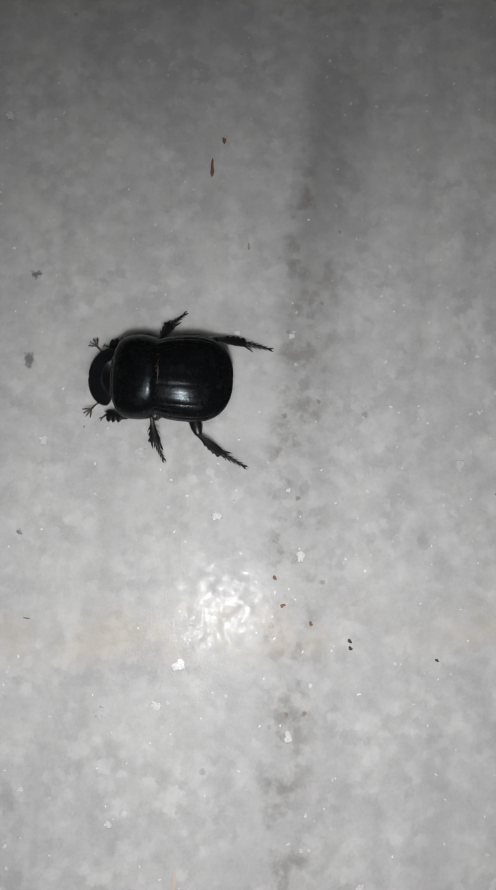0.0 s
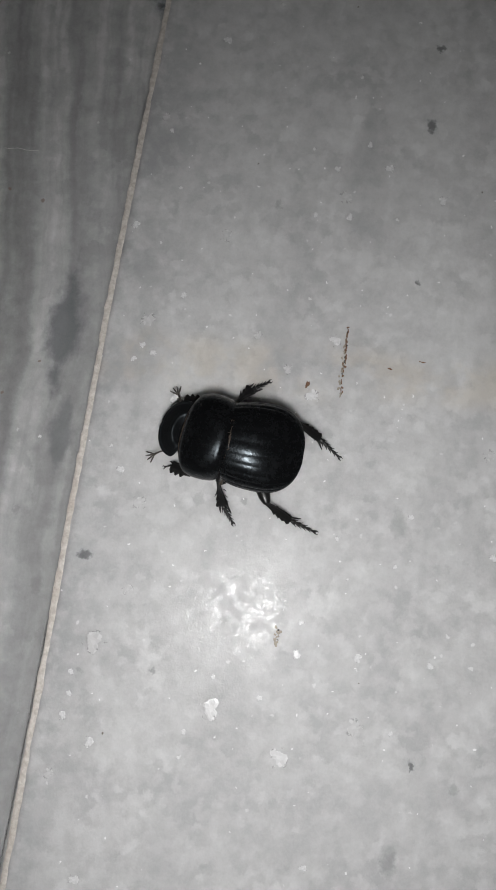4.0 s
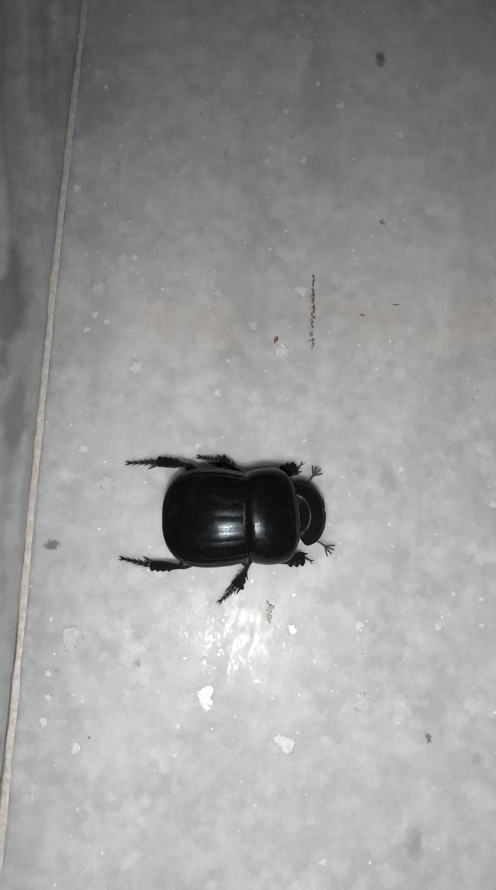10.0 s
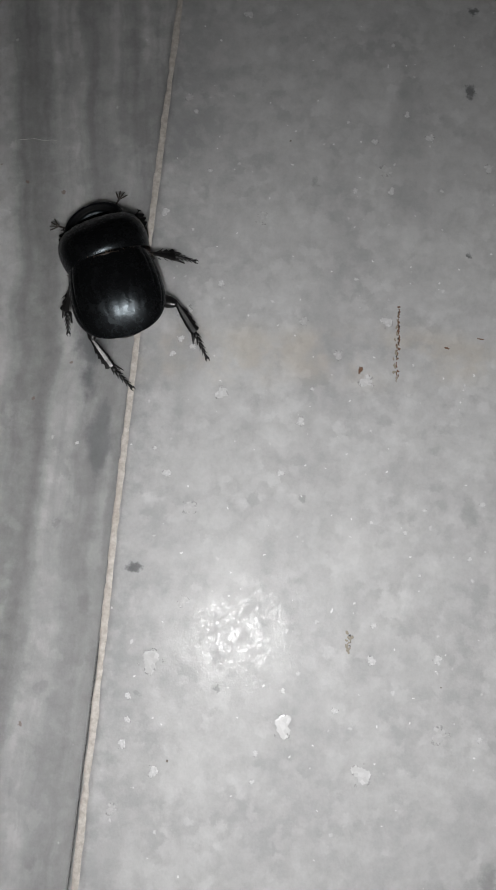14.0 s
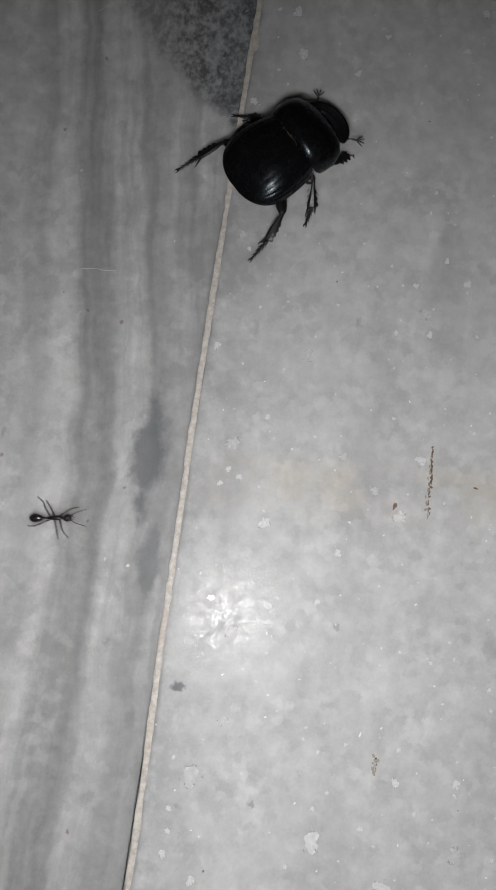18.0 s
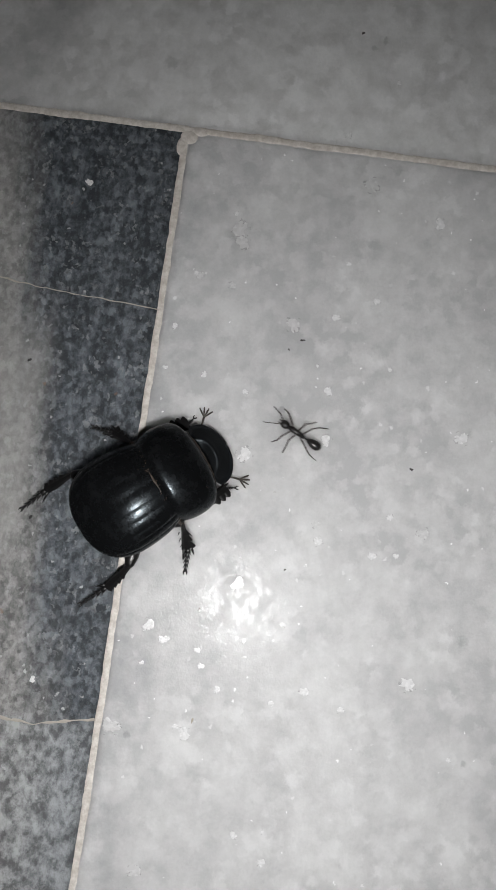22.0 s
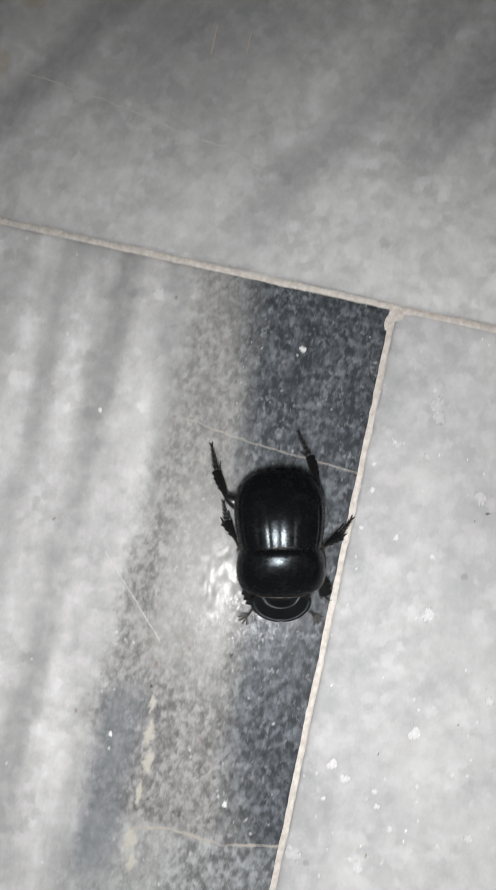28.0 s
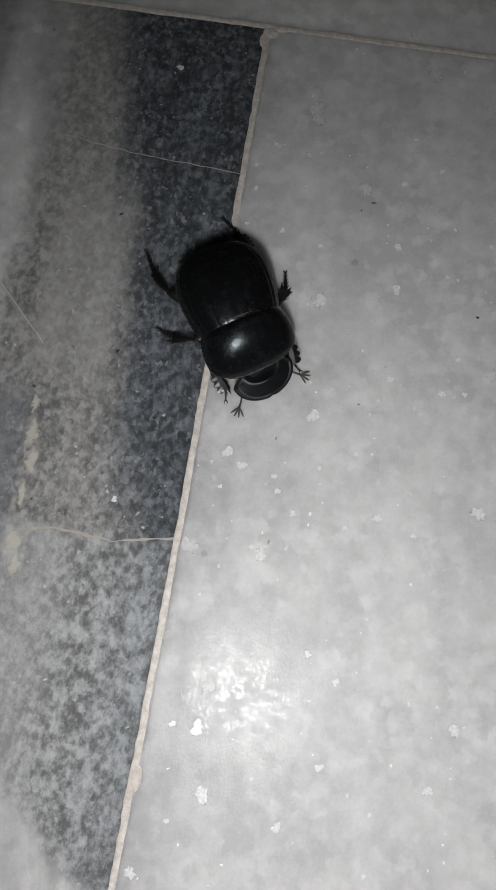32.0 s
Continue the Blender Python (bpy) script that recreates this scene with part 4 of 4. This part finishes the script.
flecks(slab_pale, FLAKE, "bright white crystal fleck", [(41.7, -232, 1.26), (17.9, -55.4, 1.26), (10.9, -138.8, 1.25), (49, -89, 1.22), (19.6, -76.6, 1.21), (90.2, -228.9, 1.19), (32.4, -292.2, 1.75), (46.0, -298.6, 1.6), (16.1, -236.8, 1.17), (8.5, -129.4, 1.16), (53.7, -48, 1.13), (44.6, -220.6, 1.04), (6.1, -85.1, 1.01), (14.2, -101.4, 0.99), (46.3, -11.1, 0.98), (48.2, -123.5, 0.97), (2.1, -151, 0.95), (111.6, -207.7, 0.94), (95.3, -201.2, 0.94), (31.1, -51.2, 0.93), (11.7, -301.5, 0.91), (111, -240.4, 0.91), (86.6, -236.3, 0.9), (61.4, -188.9, 0.89), (13.5, -324.9, 0.89), (125.2, -265.6, 0.89), (13.5, -161.5, 0.87), (50.1, -183.8, 0.86)])
flecks(slab_pale, FLAKE, "bright white crystal fleck", [(8.8, -87.1, 0.84), (46.3, -280.2, 0.82), (32.5, -92.4, 0.82), (2.1, -203.6, 0.79), (30.7, -240.5, 0.78), (8.1, -252, 0.77), (30.5, -42.9, 0.77), (45, -132.8, 0.77), (22.8, -141.5, 0.76), (31.8, -68.1, 0.75), (57.4, -278.9, 0.74), (6, -297.7, 0.73), (41, -69.3, 0.71), (43.6, -195.3, 0.7), (79.7, -257, 0.7), (29, -119.2, 0.68), (28.1, -132.1, 0.68), (30.3, -30, 0.68), (89.5, -179.9, 0.67), (70.7, -278.3, 0.64), (53.1, -316.3, 0.64), (13.9, -216.4, 0.64), (39.8, -185.6, 0.64), (7.8, -227.5, 0.63), (10.1, -228.7, 0.63), (24.1, -115.7, 0.63), (28, -250, 0.62), (82.5, -255, 0.62)])
flecks(slab_pale, FLAKE, "bright white crystal fleck", [(45.5, -179.5, 0.6), (36.9, -26.3, 0.6), (96.9, -165.4, 0.59), (107.5, -165.3, 0.59), (6.6, -230.4, 0.58), (40.8, -288.9, 0.58), (43.2, -62.6, 0.58), (15.4, -90.5, 0.58), (18.5, -93.8, 0.58), (6, -290, 0.57), (6.4, -293.8, 0.57), (38.7, -94.4, 0.57), (63.6, -252, 0.56), (36.9, -195.9, 0.56), (4.6, -129.4, 0.56), (3.2, -35.1, 0.56), (9.3, -42.8, 0.56), (46.2, -274.4, 0.52), (16.6, -44.8, 0.51), (28.2, -297, 0.5), (5.6, -182.9, 0.5), (44.9, -68.8, 0.5), (14.5, -88.1, 0.5), (27.7, -82.2, 0.5), (144.2, -166.8, 0.5), (65.2, -291.2, 0.49), (27.4, -94.8, 0.49), (12.6, -100.4, 0.49)])
flecks(slab_pale, FLAKE, "bright white crystal fleck", [(23.4, -151.9, 0.48), (108.6, -195.5, 0.48), (31.8, -286.6, 0.46), (114.6, -231.1, 0.46), (78.1, -277.5, 0.45), (6.2, -143.2, 0.45), (21.8, -85.6, 0.45), (41.8, -165.3, 0.44), (11, -13.9, 0.44), (50.5, -258.2, 0.43), (61.9, -261.6, 0.43), (2.6, -42.4, 0.43), (9.5, -194.6, 0.42), (40.4, -37.8, 0.42), (5.8, -91.2, 0.41), (34.5, -182.2, 0.4), (28.1, -301.5, 0.4), (56.8, -99.9, 0.4), (144.8, -178, 0.4), (123.6, -194.7, 0.38), (53, -194.3, 0.37), (38.4, -213.1, 0.36), (114.9, -253.7, 0.36), (32.2, -234.4, 0.35), (53.6, -254, 0.35), (5.5, -247.8, 0.35), (28.6, -114.6, 0.32), (7.6, -206.5, 0.31)])
flecks(slab_pale, FLAKE, "bright white crystal fleck", [(28.2, -38.8, 0.31), (45.2, -120.5, 0.31), (43.8, -189.9, 0.3), (117.7, -197.3, 0.29), (53.5, -265.3, 0.28), (59.3, -231, 0.27), (49.9, -228.2, 0.27), (43.2, -240.9, 0.26), (22.3, -88.2, 0.25)])
flecks(slab_striped, FLAKE, "bright white crystal fleck", [(-15.2, -11.7, 0.69), (-11.3, -96.1, 0.53), (-50.2, -31.6, 0.47), (-34.2, -88.7, 0.45), (-8.3, -248.3, 0.38), (-59.8, -18.7, 0.38)])
flecks(slab_clouded, FLAKE, "bright white crystal fleck", [(28.6, 3, 0.6), (36.3, 13.8, 0.5), (-59, 58.8, 0.42)])
flecks(slab_pale, FLAKE_DULL, "dull white crystal patch", [(9.1, -284, 1.83), (11.9, -16.6, 1.44), (58.4, -291.1, 1.43), (2.3, -101.6, 1.38), (8, -222.4, 1.35), (33.8, -5.6, 1.3), (12.7, -18.9, 1.29), (23.3, -32.2, 1.27), (42.4, -191.2, 1.21), (116.5, -268, 1.21), (20.2, -202.9, 1.19), (12.7, -257.5, 1.18), (76.7, -238.1, 1.1), (79.9, -190.2, 1.07), (9.4, -123, 1.03), (141.3, -188.6, 1), (49, -64.6, 0.98), (13.6, -273.7, 0.94), (5.5, -308, 0.93), (36.3, -227.7, 0.88), (4, -180.1, 0.81), (29.5, -222, 0.77), (6.2, -25.7, 0.69), (12, -26.7, 0.69), (31.2, -65.4, 0.66)])
specks(slab_pale, RUST, [(89.6, -131.7, 0.46, 1.83), (91.6, -125.5, 0.35, 0.92), (108.7, -217, 0.53, 0.42), (106.9, -212, 0.43, 0.43), (114.1, -220, 0.42, 0.42), (40.5, -230, 0.4, 0.8), (55.7, -224.4, 0.5, 0.2), (61.7, -222.1, 0.61, 0.15)])
specks(slab_pale, SOIL, [(121.5, -222.7, 0.42, 0.42), (121.7, -224, 0.42, 0.42), (137.9, -225.2, 0.43, 0.32), (45.9, -54.2, 0.29, 0.29), (27, -73.4, 0.19, 0.19), (23, -36.6, 0.19, 0.19), (25.1, -34.7, 0.49, 0.19)])
specks(slab_clouded, SOIL, [(29, 22.5, 0.31, 0.31)])
specks(slab_pale, OCHRE, [(98, -147.6, 0.34, 0.68), (15.2, -99.1, 0.18, 0.55)])
specks(slab_pale, SCRATCH, [(92.1, -266.1, 0.4, 3.39)])
specks(slab_clouded, SCRATCH, [(-45.9, 45.7, 0.23, 3.5), (-39, 46.7, 0.23, 2.34)])



# ---- what moves ----
def gait(legs, rests, route, stride, swing, phases, turn_arm, tilt=None, held=()):
    """Swings the legs in step with the way covered along the route (rows of t, x, y, heading); at rest they keep still."""
    out = [[] for _ in legs]
    way = 0.0
    rows = []
    for (t0, x0, y0, h0), (t1, x1, y1, h1) in zip(route, route[1:]):
        n = max(1, round((t1 - t0) / 0.1))
        d = math.hypot(x1 - x0, y1 - y0) * 1000 + abs(h1 - h0) * turn_arm
        d = 0.0 if d / (t1 - t0) < 5.0 else d
        for k in range(n):
            rows.append((t0 + (t1 - t0) * k / n, way + d * k / n))
        way += d
    rows.append((route[-1][0], way))
    for leg, rest, ph, o in zip(legs, rests, phases, out):
        side = 1 if leg.location.y > 0 else -1
        last = None
        for t, w in rows:
            a = side * swing * math.sin(2 * math.pi * (w / stride) + ph)
            for t0, t1, *angles in held:
                k = min(1.0, max(0.0, 1 - max(t0 - t, t - t1) / 0.3))
                a += (angles[legs.index(leg)] - a) * k
            if last is None or t - last > 0.09 or t == rows[-1][0]:
                o.append((t, (tilt(t) if tilt else Matrix()) @ Matrix.Translation(leg.location) @ Matrix.Rotation(radians(side * rest + a), 4, "Z")))
                last = t
    return out


def motions():
    route = [
        (0.00, 0.0828, -0.1765, -177.6, 0.8, -1.3, -1.1),
        (0.50, 0.0748, -0.1941, -127.2, 4.0, -9.1, -7.5),
        (1.00, 0.0756, -0.2104, -95.3, 3.8, -3.3, -2.8),
        (1.50, 0.0741, -0.2274, -97.8, 3.2, -9.5, -8.0),
        (2.00, 0.0632, -0.2446, -113.3, 3.2, -8.2, -6.8),
        (2.40, 0.0448, -0.2518, -156.5, 3.1, -10.0, -8.3),
        (3.00, 0.0277, -0.2441, -180.5, 0.9, -6.0, -5.0),
        (3.50, 0.0277, -0.2441, -180.5, 0.9, -6.0, -5.0),
        (4.00, 0.0277, -0.2441, -180.5, 0.9, -6.0, -5.0),
        (4.50, 0.0277, -0.2441, -180.5, 0.9, -6.0, -5.0),
        (6.50, 0.0218, -0.1974, -208.5, -2.3, -0.9, -0.7),
        (7.00, 0.0042, -0.2082, -149.8, 0.9, -5.2, -4.3),
        (7.50, 0.0026, -0.2288, -98.0, 7.4, -3.4, -2.9),
        (8.00, 0.0092, -0.2522, -78.9, 5.4, -3.6, -3.0),
        (8.50, 0.0178, -0.2656, -48.7, 6.1, 1.8, 1.5),
        (9.00, 0.0344, -0.2628, 5.9, 3.8, 3.8, 3.1),
        (9.50, 0.0373, -0.2622, 3.6, 0.7, 4.8, 4.0),
        (10.00, 0.0373, -0.2622, 3.6, 0.7, 4.8, 4.0),
        (10.50, 0.0373, -0.2622, 3.6, 0.7, 4.8, 4.0),
        (11.00, 0.0373, -0.2622, 3.6, 0.7, 4.8, 4.0),
        (11.50, 0.0373, -0.2622, 3.6, 0.7, 4.8, 4.0),
        (12.00, 0.0373, -0.2622, 3.6, 0.7, 4.8, 4.0),
        (12.50, 0.0375, -0.2585, 33.0, 1.0, 6.0, 5.0),
        (13.00, 0.0289, -0.2444, 95.5, 1.4, 3.5, 2.9),
        (13.50, 0.0083, -0.2318, 127.3, 2.6, 3.8, 3.2),
        (14.00, -0.0055, -0.2170, 110.9, 3.6, 6.2, 5.2),
        (14.50, -0.0177, -0.2151, 153.8, 2.9, 1.0, 0.9),
        (15.00, -0.0300, -0.2293, 212.1, 1.4, -4.4, -3.6),
        (15.50, -0.0236, -0.2255, 205.6, 2.0, -5.7, -4.8),
        (16.20, -0.0265, -0.2094, 136.1, 1.9, -0.2, -0.2),
        (16.90, -0.0175, -0.1934, 66.6, 1.8, 5.3, 4.4),
        (17.50, 0.0023, -0.1797, 7.0, 1.7, 10.1, 8.4),
        (18.00, 0.0109, -0.1628, 44.4, -1.5, 1.3, 1.0),
        (18.50, -0.0014, -0.1382, 102.8, -4.1, 1.6, 1.3),
        (19.00, -0.0225, -0.1194, 117.2, -5.4, -6.3, -5.2),
        (19.50, -0.0309, -0.0940, 105.8, -3.7, -1.6, -1.3),
        (20.00, -0.0163, -0.0758, 64.6, 2.9, -2.9, -2.4),
        (20.50, 0.0020, -0.0649, 48.4, 8.6, -5.5, -4.6),
        (21.00, 0.0041, -0.0626, 39.4, 8.2, -1.2, -1.0),
        (21.50, 0.0041, -0.0626, 39.4, 8.2, -1.2, -1.0),
        (22.00, 0.0041, -0.0626, 39.4, 8.2, -1.2, -1.0),
        (22.50, 0.0041, -0.0626, 39.4, 8.2, -1.2, -1.0),
        (23.00, 0.0041, -0.0626, 39.4, 8.2, -1.2, -1.0),
        (23.50, -0.0045, -0.0488, 93.9, -1.7, 2.7, 2.2),
        (24.00, -0.0247, -0.0331, 128.5, -5.2, -3.2, -2.6),
        (24.50, -0.0356, -0.0096, 104.8, -2.4, -2.1, -1.7),
        (25.00, -0.0286, 0.0139, 72.0, 1.9, 1.7, 1.4),
        (25.50, -0.0212, 0.0229, 69.0, 5.4, -4.3, -3.6),
        (26.00, -0.0287, 0.0099, 116.8, 5.4, -6.2, -5.1),
        (26.50, -0.0312, -0.0030, 164.6, 5.4, -8.0, -6.7),
        (27.00, -0.0267, -0.0160, 212.4, 5.4, -9.8, -8.2),
        (27.50, -0.0172, -0.0289, 260.2, 5.4, -11.7, -9.7),
        (28.00, -0.0116, -0.0491, 284.1, 1.8, -0.9, -0.7),
        (28.50, 0.0029, -0.0626, 302.6, 2.4, 4.1, 3.4),
        (29.00, 0.0043, -0.0634, 301.1, 11.7, 3.6, 3.0),
        (29.50, 0.0043, -0.0634, 301.1, 11.7, 3.6, 3.0),
        (30.00, 0.0043, -0.0634, 301.1, 11.7, 3.6, 3.0),
        (30.50, 0.0043, -0.0634, 301.1, 11.7, 3.6, 3.0),
        (31.00, 0.0043, -0.0634, 301.1, 11.7, 3.6, 3.0),
        (31.50, 0.0043, -0.0634, 301.1, 11.7, 3.6, 3.0),
        (32.00, 0.0043, -0.0634, 301.1, 11.7, 3.6, 3.0),
    ]
    trail = [
        (0.00, -0.3500, -0.2000, 0.0),
        (14.00, -0.3500, -0.2000, 0.0),
        (17.20, -0.0865, -0.2314, -10.0),
        (17.70, -0.0365, -0.2414, 8.6),
        (17.90, -0.0304, -0.2416, 8.4),
        (18.00, -0.0236, -0.2415, 8.3),
        (18.20, -0.0087, -0.2331, 2.2),
        (18.40, 0.0008, -0.2403, -11.9),
        (18.50, 0.0063, -0.2401, 16.1),
        (18.60, 0.0108, -0.2358, 20.5),
        (18.80, 0.0270, -0.2326, -2.7),
        (19.00, 0.0368, -0.2350, -27.9),
        (19.20, 0.0486, -0.2306, -23.7),
        (19.60, 0.0786, -0.2606, -20.0),
        (20.20, 0.0864, -0.1572, 50.0),
        (20.70, 0.0664, -0.1222, 102.3),
        (20.80, 0.0660, -0.1113, 100.1),
        (21.00, 0.0694, -0.0916, 99.8),
        (21.30, 0.0677, -0.0914, 99.2),
        (21.50, 0.0613, -0.0867, 115.4),
        (21.70, 0.0464, -0.0724, 115.5),
        (21.80, 0.0441, -0.0613, 119.5),
        (21.90, 0.0375, -0.0538, 139.6),
        (22.00, 0.0265, -0.0510, 152.6),
        (22.20, 0.0219, -0.0476, 162.6),
        (22.50, 0.0175, -0.0256, 119.7),
        (22.70, 0.0067, -0.0266, 185.8),
        (22.90, -0.0110, -0.0217, 179.8),
        (23.00, -0.0235, -0.0209, 182.9),
        (24.20, -0.1335, 0.0091, 182.9),
        (32.00, -0.3235, 0.0091, 182.9),
    ]
    # the body: place, heading, pitch (nose down); the fore-body and the head turn on it
    def lift(p):
        """The body's pitch over its feet, raised so that neither head nor tail sinks into the floor."""
        s = math.sin(radians(abs(p)))
        z = max(0.0, 12.5 * s - 1.8) if p > 0 else max(0.0, 14.0 * s - 1.2)
        return pose(0, 0, z * MM, 0, p, 0)

    def unlift(t):
        for a, b in zip(route, route[1:]):
            if a[0] <= t <= b[0]:
                m = lift(a[4] + (b[4] - a[4]) * (t - a[0]) / (b[0] - a[0]))
                m.translation /= beetle.scale.x
                return m.inverted()

    walk(beetle, [(t, pose(x, y, 0, 0, 0, h) @ lift(p)) for t, x, y, h, p, n, k in route])
    for ob, hinge, share in ((beetle_front, (0.5, 0, 4.5), 1.0),):
        c = Matrix.Translation(Vector(hinge) * MM)
        walk(ob, [(t, c @ Matrix.Rotation(radians(n), 4, "Z") @ c.inverted()) for t, x, y, h, p, n, k in route])
    c, d = Matrix.Translation(Vector((0.5, 0, 4.5)) * MM), Matrix.Translation(Vector((7.6, 0, 4.2)) * MM)
    walk(beetle_head, [(t, c @ Matrix.Rotation(radians(n), 4, "Z") @ c.inverted() @ d @ Matrix.Rotation(radians(k), 4, "Z") @ d.inverted())
                       for t, x, y, h, p, n, k in route])
    # how the legs stand while it rests: start, end, left front, middle, hind, right front, middle, hind
    held = ((1.95, 2.05, 0, -3, -20, 0, -1, -26), (0.0, 0.2, 0, -40, -33, 0, 20, -4), (0.9, 1.1, 0, -33, 0, 0, 0, 0), (6.9, 7.1, 0, -18, -34, 0, 15, -22), (12.9, 13.1, 0, -20, -14, 0, 20, 2),
            (7.9, 8.1, 0, -20, -12, 0, 42, 0), (19.9, 20.1, -15, -25, 0, 0, -22, 0), (13.9, 14.1, 0, 12, 24, 0, 40, 16), (17.9, 18.1, 0, -25, -12, 0, 10, 18),
            (3.0, 4.5, -8, -27, -21, 0, 12, -27), (8.9, 9.02, 22, 5, -12, 0, 42, -28), (9.2, 12.2, 22, 12, -5, 0, 19, -6),
            (20.9, 23.1, -6, -22, -1, 0, 27, 6), (28.9, 32.0, 0, 1, 10, 4, 8, 5))
    steps = gait(beetle_legs, (0, 0, 0, 0, 0, 0), [r[:4] for r in route], 17.0, 17.0,
                 (0, math.pi, 0, math.pi, 0, math.pi), 0.12, unlift, held)
    for leg, rows in zip(beetle_legs, steps):
        walk(leg, rows)
    walk(ant, [(t, pose(x, y, 0, 0, 0, h)) for t, x, y, h in trail])
    steps = gait(ant_legs, (0,) * 6, trail, 9.0, 20.0, (0, math.pi, 0, math.pi, 0, math.pi), 0.05)
    for leg, rows in zip(ant_legs, steps):
        walk(leg, rows)
    walk(torch, [(t, pose(x, y, z, rx, ry, rz) @ pose(-0.002, -0.028, 0, -4, -4, 0)) for t, x, y, z, rx, ry, rz in PATH])



motions()
